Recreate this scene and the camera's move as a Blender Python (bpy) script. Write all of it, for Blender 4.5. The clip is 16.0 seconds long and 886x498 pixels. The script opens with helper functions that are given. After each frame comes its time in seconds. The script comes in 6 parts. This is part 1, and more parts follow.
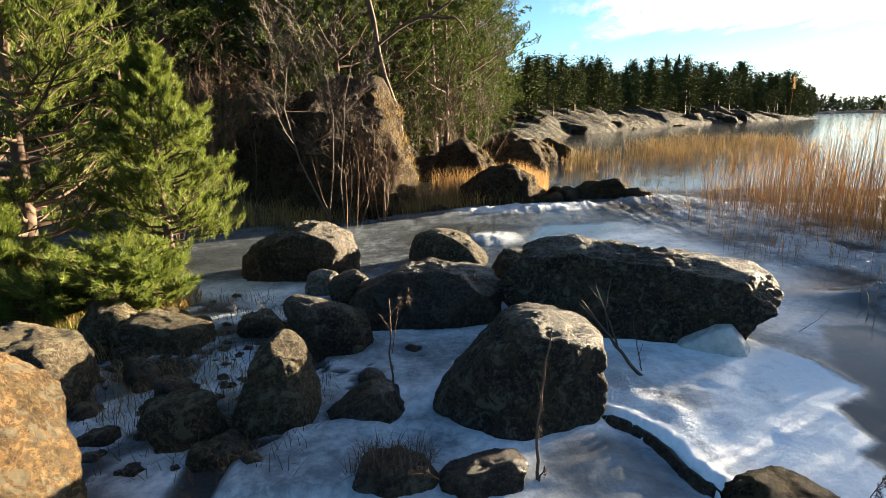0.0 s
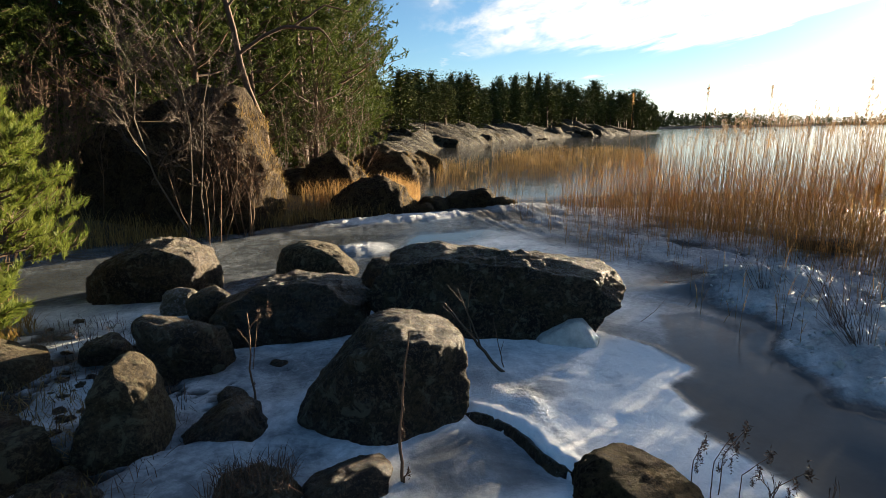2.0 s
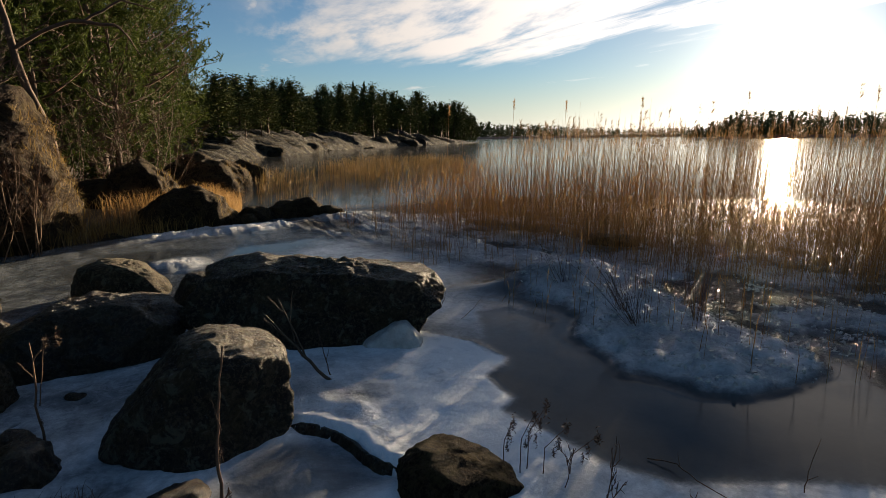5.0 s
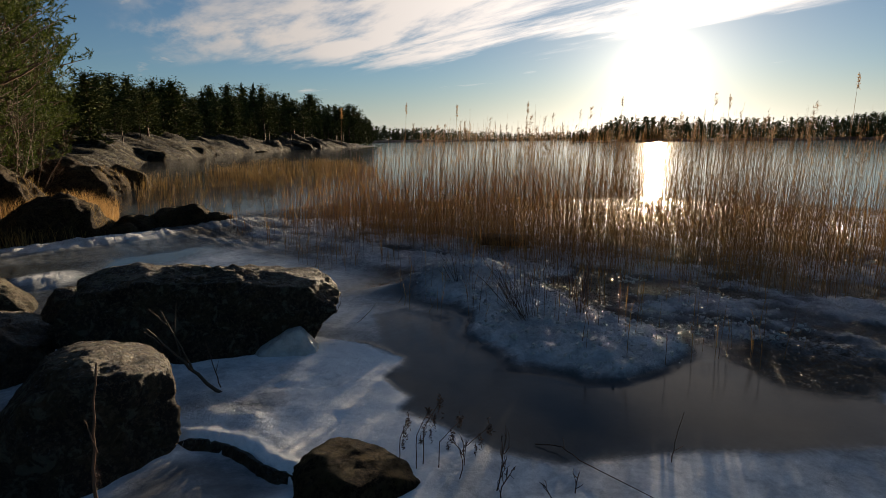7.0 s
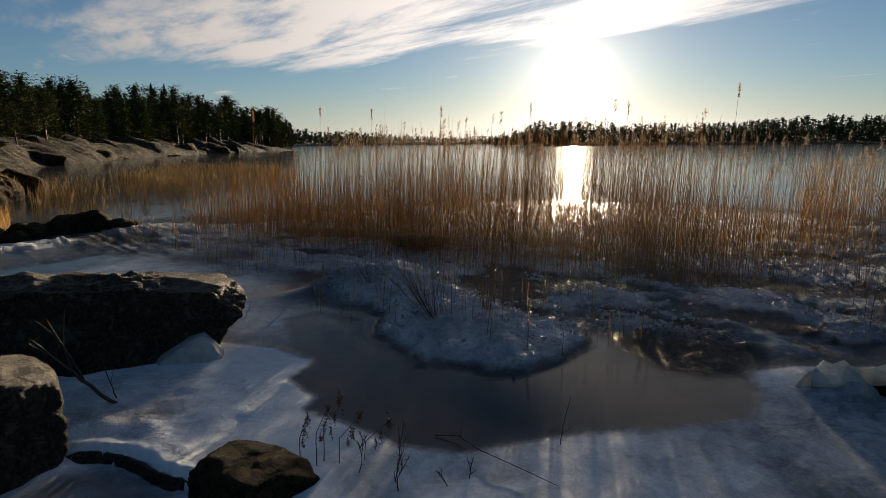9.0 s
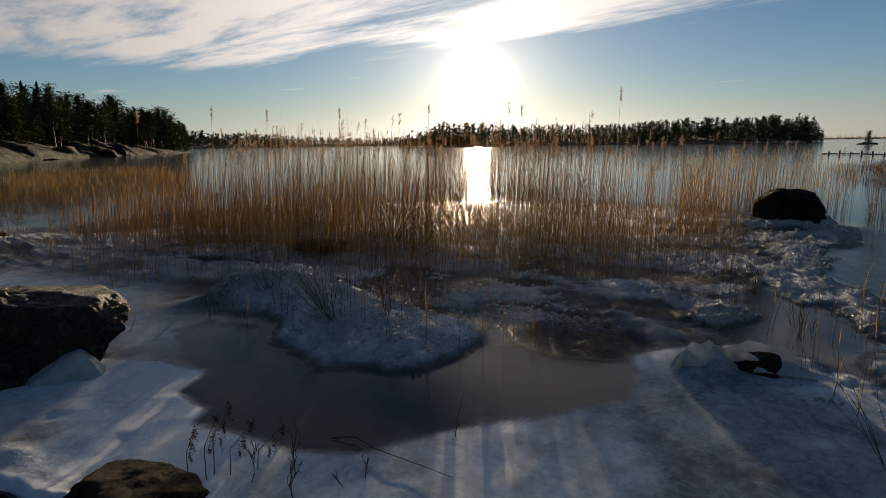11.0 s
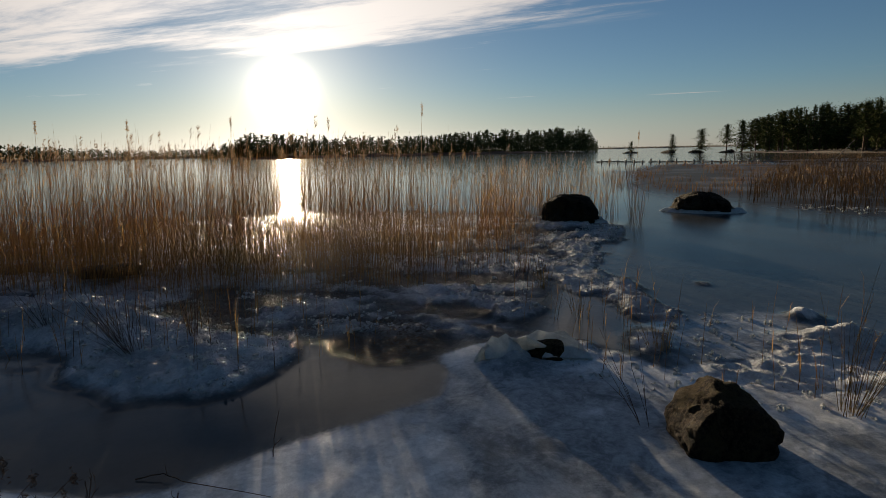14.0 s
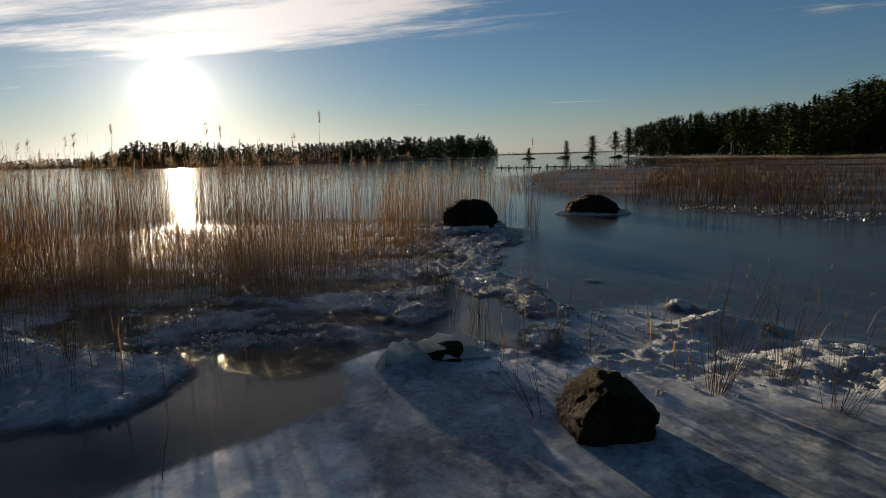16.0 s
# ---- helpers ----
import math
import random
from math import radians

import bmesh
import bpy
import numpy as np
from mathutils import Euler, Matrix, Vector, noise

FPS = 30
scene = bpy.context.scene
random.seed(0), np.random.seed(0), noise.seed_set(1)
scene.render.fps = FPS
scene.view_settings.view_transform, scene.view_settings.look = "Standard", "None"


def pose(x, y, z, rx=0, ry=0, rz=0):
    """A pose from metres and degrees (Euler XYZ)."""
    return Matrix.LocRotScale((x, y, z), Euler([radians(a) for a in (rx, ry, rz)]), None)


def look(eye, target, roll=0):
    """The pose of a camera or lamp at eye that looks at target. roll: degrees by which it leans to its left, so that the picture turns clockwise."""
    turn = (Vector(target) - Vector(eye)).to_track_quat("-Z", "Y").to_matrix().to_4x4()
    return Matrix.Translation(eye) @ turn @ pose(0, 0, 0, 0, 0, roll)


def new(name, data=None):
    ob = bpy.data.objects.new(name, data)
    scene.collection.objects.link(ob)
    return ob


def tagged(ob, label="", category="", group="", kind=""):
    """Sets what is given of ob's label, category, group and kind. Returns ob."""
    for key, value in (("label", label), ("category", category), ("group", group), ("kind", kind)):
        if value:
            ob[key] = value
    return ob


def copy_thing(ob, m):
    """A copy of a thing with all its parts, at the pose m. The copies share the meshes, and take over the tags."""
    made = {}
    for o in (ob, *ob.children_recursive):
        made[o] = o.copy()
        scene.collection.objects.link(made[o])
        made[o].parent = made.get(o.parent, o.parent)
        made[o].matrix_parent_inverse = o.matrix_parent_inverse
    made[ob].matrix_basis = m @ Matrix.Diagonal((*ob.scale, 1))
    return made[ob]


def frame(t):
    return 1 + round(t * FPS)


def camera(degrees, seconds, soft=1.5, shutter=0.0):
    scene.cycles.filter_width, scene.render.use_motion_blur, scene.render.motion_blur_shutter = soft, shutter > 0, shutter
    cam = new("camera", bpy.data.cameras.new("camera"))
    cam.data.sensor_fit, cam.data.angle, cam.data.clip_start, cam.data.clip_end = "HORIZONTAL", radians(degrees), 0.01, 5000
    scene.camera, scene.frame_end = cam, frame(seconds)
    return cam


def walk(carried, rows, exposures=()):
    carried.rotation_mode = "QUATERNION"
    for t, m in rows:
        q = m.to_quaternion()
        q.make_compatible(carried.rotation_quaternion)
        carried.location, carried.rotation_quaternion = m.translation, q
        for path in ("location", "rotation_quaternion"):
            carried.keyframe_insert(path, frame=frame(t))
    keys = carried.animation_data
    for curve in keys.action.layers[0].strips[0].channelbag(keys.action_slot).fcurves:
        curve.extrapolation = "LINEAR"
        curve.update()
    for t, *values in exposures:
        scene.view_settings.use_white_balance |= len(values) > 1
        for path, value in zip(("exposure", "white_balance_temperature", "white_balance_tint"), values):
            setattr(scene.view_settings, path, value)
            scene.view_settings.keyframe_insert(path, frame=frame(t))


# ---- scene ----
cam = camera(74.0, 16.0, soft=0.45)
PATH = [
    (0, (0.125, -0.157, 1.7), (0.046, 1.796, 1.275), -1.4),
    (0.5, (0.14, -0.162, 1.689), (0.169, 1.794, 1.271), -1.3),
    (1, (0.175, -0.172, 1.681), (0.307, 1.782, 1.272), -1.3),
    (1.5, (0.202, -0.204, 1.678), (0.436, 1.742, 1.28), -1.3),
    (2, (0.233, -0.194, 1.664), (0.563, 1.739, 1.273), -1.2),
    (2.5, (0.25, -0.222, 1.668), (0.668, 1.695, 1.282), -1.2),
    (3, (0.265, -0.243, 1.671), (0.778, 1.652, 1.289), -1.2),
    (3.5, (0.283, -0.253, 1.663), (0.881, 1.618, 1.284), -1.1),
    (4, (0.297, -0.265, 1.656), (0.985, 1.575, 1.28), -1.0),
    (6.5, (0.284, -0.303, 1.66), (1.383, 1.327, 1.294), -0.6),
    (7, (0.306, -0.344, 1.657), (1.466, 1.243, 1.293), -0.7),
    (7.5, (0.322, -0.396, 1.657), (1.539, 1.148, 1.294), -0.6),
    (8, (0.329, -0.444, 1.656), (1.604, 1.056, 1.298), -0.5),
    (10.5, (0.407, -0.61, 1.641), (1.898, 0.675, 1.284), -0.8),
    (11, (0.401, -0.627, 1.649), (1.963, 0.572, 1.295), -0.8),
    (11.5, (0.397, -0.64, 1.656), (2.026, 0.467, 1.305), -0.8),
    (12, (0.372, -0.677, 1.667), (2.064, 0.331, 1.321), -0.8),
    (12.5, (0.349, -0.691, 1.675), (2.091, 0.229, 1.332), -0.9),
    (13, (0.341, -0.723, 1.673), (2.128, 0.11, 1.336), -1.0),
    (13.5, (0.335, -0.734, 1.682), (2.159, 0.015, 1.348), -1.1),
    (14, (0.318, -0.75, 1.685), (2.176, -0.086, 1.357), -1.2),
    (14.5, (0.301, -0.782, 1.691), (2.185, -0.195, 1.368), -1.3),
    (15, (0.305, -0.793, 1.689), (2.214, -0.288, 1.368), -1.5),
    (15.5, (0.279, -0.817, 1.693), (2.206, -0.384, 1.376), -1.5),
    (16, (0.289, -0.831, 1.684), (2.232, -0.473, 1.371), -1.6),
]
EXPOSURE = [(0, 2.54, 6600, 8), (1.5, 2.06, 6720, 9), (3.0, 1.66, 6950, 11), (4.0, 1.33, 7000, 12), (6.5, 0.64, 6950, 13), (8, 0.54, 6900, 13), (11, 0.44, 6850, 13), (13.5, 0.33, 6800, 12), (16, 0.31, 6650, 11)]
walk(cam, [(t, look(eye, target, roll)) for t, eye, target, roll in PATH], EXPOSURE)

# ---- light ----
SUN_AZ, SUN_EL = 55.9, 5.8
SUN = Vector((math.sin(radians(SUN_AZ)) * math.cos(radians(SUN_EL)), math.cos(radians(SUN_AZ)) * math.cos(radians(SUN_EL)), math.sin(radians(SUN_EL))))
sun = new("sun", bpy.data.lights.new("sun", "SUN"))
sun.data.energy, sun.data.angle, sun.data.color = 9.5, radians(0.53), (1.0, 0.83, 0.60)
sun.matrix_world = look(SUN * 60, (0, 0, 0))


class Nodes:
    """Short hand for a node tree."""

    def __init__(self, tree):
        self.t = tree
        tree.nodes.clear()

    def n(self, kind, **sets):
        node = self.t.nodes.new(kind)
        ins = sets.pop("ins", {})
        for key, value in sets.items():
            if key == "operation":
                node.operation = value
            elif key == "use_clamp":
                node.use_clamp = value
            elif key == "data_type":
                node.data_type = value
            elif key == "blend_type":
                node.blend_type = value
            elif key == "interpolation_type":
                node.interpolation_type = value
            elif key == "attribute_name":
                node.attribute_name = value
        for key, value in ins.items():
            sock = node.inputs[key]
            if isinstance(value, bpy.types.NodeSocket):
                self.t.links.new(value, sock)
            else:
                sock.default_value = value
        return node

    def math(self, op, a, b=0.0, clamp=False):
        return self.n("ShaderNodeMath", operation=op, use_clamp=clamp, ins={0: a, 1: b}).outputs[0]

    def vmath(self, op, a, b=(0, 0, 0)):
        return self.n("ShaderNodeVectorMath", operation=op, ins={0: a, 1: b})

    def noise(self, vec, scale, detail=4.0, rough=0.55, distortion=0.0):
        return self.n("ShaderNodeTexNoise", ins={"Vector": vec, "Scale": scale, "Detail": detail, "Roughness": rough, "Distortion": distortion}).outputs[0]

    def ramp(self, fac, stops):
        node = self.n("ShaderNodeValToRGB", ins={0: fac})
        el = node.color_ramp.elements
        while len(el) < len(stops):
            el.new(0.5)
        for e, (p, c) in zip(el, stops):
            e.position = p
            e.color = (*c, 1) if isinstance(c, tuple) else (c, c, c, 1)
        return node.outputs[0]

    def mix(self, fac, a, b, blend="MIX"):
        node = self.n("ShaderNodeMix", data_type="RGBA", blend_type=blend)
        for i, v in ((0, fac), (6, a), (7, b)):
            if isinstance(v, bpy.types.NodeSocket):
                self.t.links.new(v, node.inputs[i])
            else:
                node.inputs[i].default_value = v if i == 0 else (*v, 1)
        return node.outputs[2]

    def remap(self, v, a, b, c=0.0, d=1.0):
        return self.n("ShaderNodeMapRange", interpolation_type="SMOOTHSTEP", ins={0: v, 1: a, 2: b, 3: c, 4: d}).outputs[0]


# sky: clear winter blue, one bank of streaky high cloud, bright haze round the low sun
world = bpy.data.worlds.new("sky")
scene.world = world
world.use_nodes = True
w = Nodes(world.node_tree)
SKY, CLOUD, GLOW = 0.064, 7.0, 34.0
sky = w.n("ShaderNodeTexSky")
sky.sky_type, sky.sun_disc = "NISHITA", False
sky.sun_elevation, sky.sun_rotation = radians(SUN_EL), radians(SUN_AZ)
sky.altitude, sky.air_density, sky.dust_density, sky.ozone_density = 0, 0.82, 0.12, 3.0
way = w.n("ShaderNodeTexCoord").outputs["Generated"]
sep = w.n("ShaderNodeSeparateXYZ", ins={0: way})
height = w.math("MAXIMUM", sep.outputs[2], 0.02)
flat = w.n("ShaderNodeCombineXYZ", ins={0: w.math("DIVIDE", sep.outputs[0], height), 1: w.math("DIVIDE", sep.outputs[1], height), 2: 0.0}).outputs[0]
turned = w.n("ShaderNodeMapping", ins={"Vector": flat, "Rotation": (0, 0, radians(-82))}).outputs[0]
streak = w.n("ShaderNodeMapping", ins={"Vector": turned, "Scale": (0.30, 1.0, 1.0)}).outputs[0]
puff = w.noise(streak, 1.15, 8, 0.62, 0.25)
spot = w.n("ShaderNodeSeparateXYZ", ins={0: flat})
drift = w.math("SUBTRACT", w.noise(streak, 0.7, 5, 0.6), 0.5)
# the bank ends at a ragged edge towards the sea, and thins out to the north and inland
bank = w.remap(w.math("ADD", spot.outputs[0], w.math("MULTIPLY", drift, 3.4)), 4.5, 5.5, 1.0, 0.0)
bank = w.math("MULTIPLY", bank, w.remap(w.math("ADD", spot.outputs[0], w.math("MULTIPLY", drift, 2.5)), 0.3, 2.2))
bank = w.math("MULTIPLY", bank, w.remap(w.math("ADD", spot.outputs[1], w.math("MULTIPLY", drift, 5.0)), 6.2, 8.6, 1.0, 0.0))
bank = w.math("MULTIPLY", bank, w.remap(w.math("ADD", spot.outputs[1], w.math("MULTIPLY", drift, 3.0)), -0.5, 0.6))
low = w.remap(sep.outputs[2], 0.06, 0.11)
wisp = w.remap(w.noise(streak, 1.1, 6, 0.6, 0.3), 0.64, 0.74, 0.0, 0.6)
cover = w.math("MULTIPLY", w.remap(w.math("ADD", puff, w.math("MULTIPLY", bank, 0.16)), 0.50, 0.72), w.math("MULTIPLY", bank, low))
cover = w.math("MAXIMUM", cover, w.math("MULTIPLY", wisp, w.remap(sep.outputs[2], 0.055, 0.08)))
dot = w.math("MAXIMUM", w.n("ShaderNodeVectorMath", operation="DOT_PRODUCT", ins={0: way, 1: SUN}).outputs["Value"], 0.0)
halo = w.math("ADD", w.math("MULTIPLY", w.math("POWER", dot, 1800.0), GLOW), w.math("ADD", w.math("MULTIPLY", w.math("POWER", dot, 220.0), GLOW * 0.17), w.math("MULTIPLY", w.math("POWER", dot, 40.0), GLOW * 0.045)))
lit = w.math("ADD", 0.75, w.math("MULTIPLY", w.math("POWER", dot, 8.0), 1.2))
cloud = w.vmath("SCALE", (0.95, 0.90, 0.86))
cloud.inputs["Scale"].default_value = CLOUD
cloud2 = w.n("ShaderNodeVectorMath", operation="SCALE", ins={0: cloud.outputs[0], "Scale": lit}).outputs[0]
haze = w.n("ShaderNodeVectorMath", operation="SCALE", ins={0: (1.0, 0.91, 0.74), "Scale": halo}).outputs[0]
grey = w.n("ShaderNodeRGBToBW", ins={0: sky.outputs[0]}).outputs[0]
murk = w.n("ShaderNodeVectorMath", operation="SCALE", ins={0: (0.94, 1.0, 1.03), "Scale": grey}).outputs[0]
air = w.mix(w.remap(sep.outputs[2], 0.0, 0.11, 0.65, 0.0), sky.outputs[0], murk)
colour = w.mix(w.math("MULTIPLY", cover, 0.95), air, cloud2)
colour = w.vmath("ADD", colour, haze).outputs[0]
bg = w.n("ShaderNodeBackground", ins={0: colour, 1: SKY})
w.n("ShaderNodeOutputWorld", ins={0: bg.outputs[0]})

# ---- materials ----
def material(name):
    m = bpy.data.materials.new(name)
    m.use_nodes = True
    return m, Nodes(m.node_tree)


def finish(k, base, rough=0.7, bump=None, strength=0.5, dist=0.01, metal=0.0, coat=0.0, spec=0.5, through_leaf=0.0, trans=0.0):
    ins = {"Base Color": base if isinstance(base, bpy.types.NodeSocket) else (*base, 1), "Roughness": rough, "Metallic": metal, "Coat Weight": coat, "Coat Roughness": 0.12, "Specular IOR Level": spec, "Transmission Weight": trans}
    if bump is not None:
        ins["Normal"] = k.n("ShaderNodeBump", ins={"Height": bump, "Strength": strength, "Distance": dist}).outputs[0]
    shader = k.n("ShaderNodeBsdfPrincipled", ins=ins).outputs[0]
    if through_leaf:
        t = k.n("ShaderNodeBsdfTranslucent", ins={0: ins["Base Color"]}).outputs[0]
        shader = k.n("ShaderNodeMixShader", ins={0: through_leaf, 1: shader, 2: t}).outputs[0]
    k.n("ShaderNodeOutputMaterial", ins={0: shader})


def granite(name, dark, mid, pale, lichen=0.5, coat=0.0, rough=0.72, frost=0.0, scale=1.0, spec=0.28, ochre=0.6, crusty=(0.25, 0.235, 0.17)):
    m, k = material(name)
    pos = k.n("ShaderNodeNewGeometry").outputs["Position"]
    rnd = k.n("ShaderNodeObjectInfo").outputs["Random"]
    pos = k.vmath("MULTIPLY", pos, (scale, scale, scale)).outputs[0]
    pos = k.vmath("ADD", pos, k.n("ShaderNodeCombineXYZ", ins={0: k.math("MULTIPLY", rnd, 37.0), 1: 0.0, 2: 0.0}).outputs[0]).outputs[0]
    big = k.noise(pos, 2.6, 7, 0.62, 0.4)
    c = k.ramp(big, [(0.30, dark), (0.50, mid), (0.72, pale)])
    grain = k.noise(pos, 60, 5, 0.8)
    c = k.mix(k.remap(grain, 0.55, 0.61, 0.0, 0.9), c, tuple(min(v * 1.2, 0.4) for v in pale))
    c = k.mix(k.remap(grain, 0.47, 0.36, 0.0, 0.85), c, tuple(v * 0.3 for v in dark))
    up = k.n("ShaderNodeSeparateXYZ", ins={0: k.n("ShaderNodeNewGeometry").outputs["Normal"]}).outputs[2]
    spots = k.noise(pos, 34, 6, 0.72, 0.3)
    c = k.mix(k.math("MULTIPLY", k.remap(k.noise(pos, 5.5, 6, 0.7, 0.5), 0.48, 0.56), ochre), c, (0.115, 0.083, 0.036))
    c = k.mix(k.remap(spots, 0.53, 0.58, 0.0, 0.9), c, tuple(min(v * 1.25, 0.4) for v in pale))
    c = k.mix(k.remap(spots, 0.45, 0.39, 0.0, 0.7), c, tuple(v * 0.6 for v in dark))
    patch = k.noise(pos, 9, 5, 0.65, 0.8)
    lich = k.math("MULTIPLY", k.remap(k.math("ADD", patch, k.math("MULTIPLY", up, 0.05)), 0.56, 0.64), lichen)
    c = k.mix(lich, c, crusty)
    mossy = k.math("MULTIPLY", k.remap(k.math("ADD", k.noise(pos, 4.2, 4), k.math("MULTIPLY", up, 0.10)), 0.60, 0.70), 0.55 * lichen)
    c = k.mix(mossy, c, (0.055, 0.05, 0.018))
    if frost:
        fr = k.remap(k.math("ADD", k.noise(pos, 48, 6, 0.8), k.math("MULTIPLY", up, 0.14)), 0.66, 0.74, 0.0, frost)
        c = k.mix(fr, c, (0.55, 0.57, 0.6))
    c = k.mix(k.math("MULTIPLY", rnd, 0.25), c, mid)
    relief = k.math("ADD", k.math("MULTIPLY", k.noise(pos, 20, 9, 0.84), 1.6), k.math("ADD", k.math("MULTIPLY", grain, 0.45), k.math("MULTIPLY", patch, 0.4)))
    finish(k, c, k.remap(big, 0.3, 0.7, rough + 0.1, rough - 0.12), relief, 1.0, 0.13 / scale, coat=coat, spec=spec)
    return m


STONE = granite("granite", (0.011, 0.0075, 0.005), (0.045, 0.029, 0.0175), (0.135, 0.093, 0.055), 0.65, 0.0, 0.66, 0.4, crusty=(0.26, 0.235, 0.16))
LICHEN = granite("tan lichened granite", (0.017, 0.012, 0.007), (0.075, 0.053, 0.029), (0.19, 0.145, 0.082), 0.7, 0.0, 0.8, crusty=(0.28, 0.25, 0.15))
RUST = granite("rusty granite", (0.035, 0.019, 0.008), (0.145, 0.08, 0.026), (0.26, 0.155, 0.058), 0.5, 0.0, 0.8)
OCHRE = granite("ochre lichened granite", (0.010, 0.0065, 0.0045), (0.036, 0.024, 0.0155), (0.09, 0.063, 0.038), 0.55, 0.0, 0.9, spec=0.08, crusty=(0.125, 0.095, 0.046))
WET = granite("wet red granite", (0.014, 0.008, 0.005), (0.058, 0.034, 0.021), (0.14, 0.092, 0.056), 0.3, 0.1, 0.5, 0.25)
PALE = granite("pale quartz stone", (0.16, 0.14, 0.11), (0.30, 0.26, 0.20), (0.5, 0.46, 0.38), 0.2)
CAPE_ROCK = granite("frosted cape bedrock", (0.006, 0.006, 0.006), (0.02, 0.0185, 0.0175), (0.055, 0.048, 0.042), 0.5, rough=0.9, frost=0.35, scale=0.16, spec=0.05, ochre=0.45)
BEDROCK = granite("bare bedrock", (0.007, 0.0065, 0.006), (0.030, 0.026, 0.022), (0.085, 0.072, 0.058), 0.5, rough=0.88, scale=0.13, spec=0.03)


def plain(name, a, b, scale=8.0, rough=0.8, bump=0.4, leaf=0.0, islands=False, spec=0.3):
    m, k = material(name)
    geo = k.n("ShaderNodeNewGeometry")
    f = k.noise(geo.outputs["Position"], scale, 5, 0.65)
    if islands:
        f = k.math("ADD", k.math("MULTIPLY", f, 0.5), k.math("MULTIPLY", geo.outputs["Random Per Island"], 0.5))
    c = k.ramp(f, [(0.25, a), (0.75, b)])
    finish(k, c, rough, k.noise(geo.outputs["Position"], scale * 6, 3) if bump else None, bump, 0.01, spec=spec, through_leaf=leaf)
    return m


NEEDLE = plain("young pine needles", (0.046, 0.078, 0.012), (0.175, 0.195, 0.036), 2.0, 0.6, 0, 0.42, True, 0.15)
NEEDLE_MID = plain("pine needles", (0.016, 0.031, 0.008), (0.083, 0.102, 0.021), 0.8, 0.8, 0, 0.22, True, 0.08)
NEEDLE_FAR = plain("far conifer needles", (0.030, 0.044, 0.016), (0.10, 0.105, 0.034), 0.4, 0.95, 0, 0.0, True, 0.02)
BARK = plain("pine bark", (0.03, 0.022, 0.017), (0.12, 0.072, 0.045), 5.0, 0.9, 0.8)
TWIG = plain("bare brown twigs", (0.048, 0.027, 0.015), (0.15, 0.088, 0.046), 3.0, 0.75, 0, 0, True)
BIRCH = plain("grey alder bark", (0.03, 0.02, 0.013), (0.115, 0.08, 0.052), 4.0, 0.7, 0, 0, True)
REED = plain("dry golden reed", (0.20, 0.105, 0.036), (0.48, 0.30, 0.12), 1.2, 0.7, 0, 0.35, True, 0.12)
PLUME = plain("reed plumes", (0.10, 0.065, 0.04), (0.30, 0.22, 0.14), 2.0, 0.8, 0, 0.45, True, 0.1)
GRASS = plain("dead grass", (0.14, 0.082, 0.024), (0.42, 0.28, 0.095), 3.0, 0.7, 0, 0.25, True)
WEED = plain("dry weed stems", (0.045, 0.025, 0.016), (0.15, 0.08, 0.045), 5.0, 0.7, 0, 0, True)
# lit copy of the reed: the low sun's gold put into its colour
LIT_REED = plain("reed with sunlight in its colour", (0.27, 0.165, 0.055), (0.50, 0.35, 0.14), 1.2, 0.7, 0, 0.2, True, 0.12)
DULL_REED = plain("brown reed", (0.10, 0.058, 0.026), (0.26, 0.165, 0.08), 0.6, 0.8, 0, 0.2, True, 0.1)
TIMBER = plain("weathered timber", (0.06, 0.05, 0.045), (0.22, 0.19, 0.16), 3.0, 0.85, 0.5)

m, k = material("forest floor")
geo = k.n("ShaderNodeNewGeometry")
pos = geo.outputs["Position"]
c = k.ramp(k.noise(pos, 1.6, 7, 0.65), [(0.28, (0.02, 0.016, 0.011)), (0.5, (0.07, 0.048, 0.026)), (0.66, (0.13, 0.085, 0.035)), (0.8, (0.06, 0.06, 0.02))])
c = k.mix(k.remap(k.noise(pos, 40, 4, 0.7), 0.52, 0.7, 0, 0.6), c, (0.19, 0.13, 0.06))
finish(k, c, 0.92, k.math("ADD", k.noise(pos, 12, 6, 0.7), k.noise(pos, 60, 3, 0.7)), 0.9, 0.05)
SOIL = m

# lake ice: the frost attribute tells clear dark ice (0) from white, air-filled ice (1)
m, k = material("lake ice")
geo = k.n("ShaderNodeNewGeometry")
pos = geo.outputs["Position"]
# frost also carries painted shade by the boulders and painted sunlight in front
frost = k.n("ShaderNodeAttribute", attribute_name="frost").outputs["Fac"]
wet = k.n("ShaderNodeAttribute", attribute_name="wet").outputs["Fac"]
coarse = k.n("ShaderNodeAttribute", attribute_name="coarse").outputs["Fac"]
cloudy = k.noise(pos, 2.2, 9, 0.70, 0.6)
veins = k.noise(pos, 6.5, 6, 0.64, 1.4)
fine = k.noise(pos, 26, 6, 0.72, 0.3)
grains = k.noise(pos, 95, 4, 0.75)
live = k.remap(frost, 0.03, 0.35, 0.12, 1.0)
f = frost
for tex, gain in ((cloudy, 0.75), (veins, 0.42), (fine, 0.30)):
    f = k.math("ADD", f, k.math("MULTIPLY", k.math("MULTIPLY", k.math("SUBTRACT", tex, 0.5), gain), live), True)
c = k.ramp(f, [(0.04, (0.038, 0.041, 0.042)), (0.25, (0.075, 0.086, 0.092)), (0.46, (0.225, 0.24, 0.25)), (0.66, (0.51, 0.53, 0.54)), (0.88, (0.87, 0.875, 0.87))])
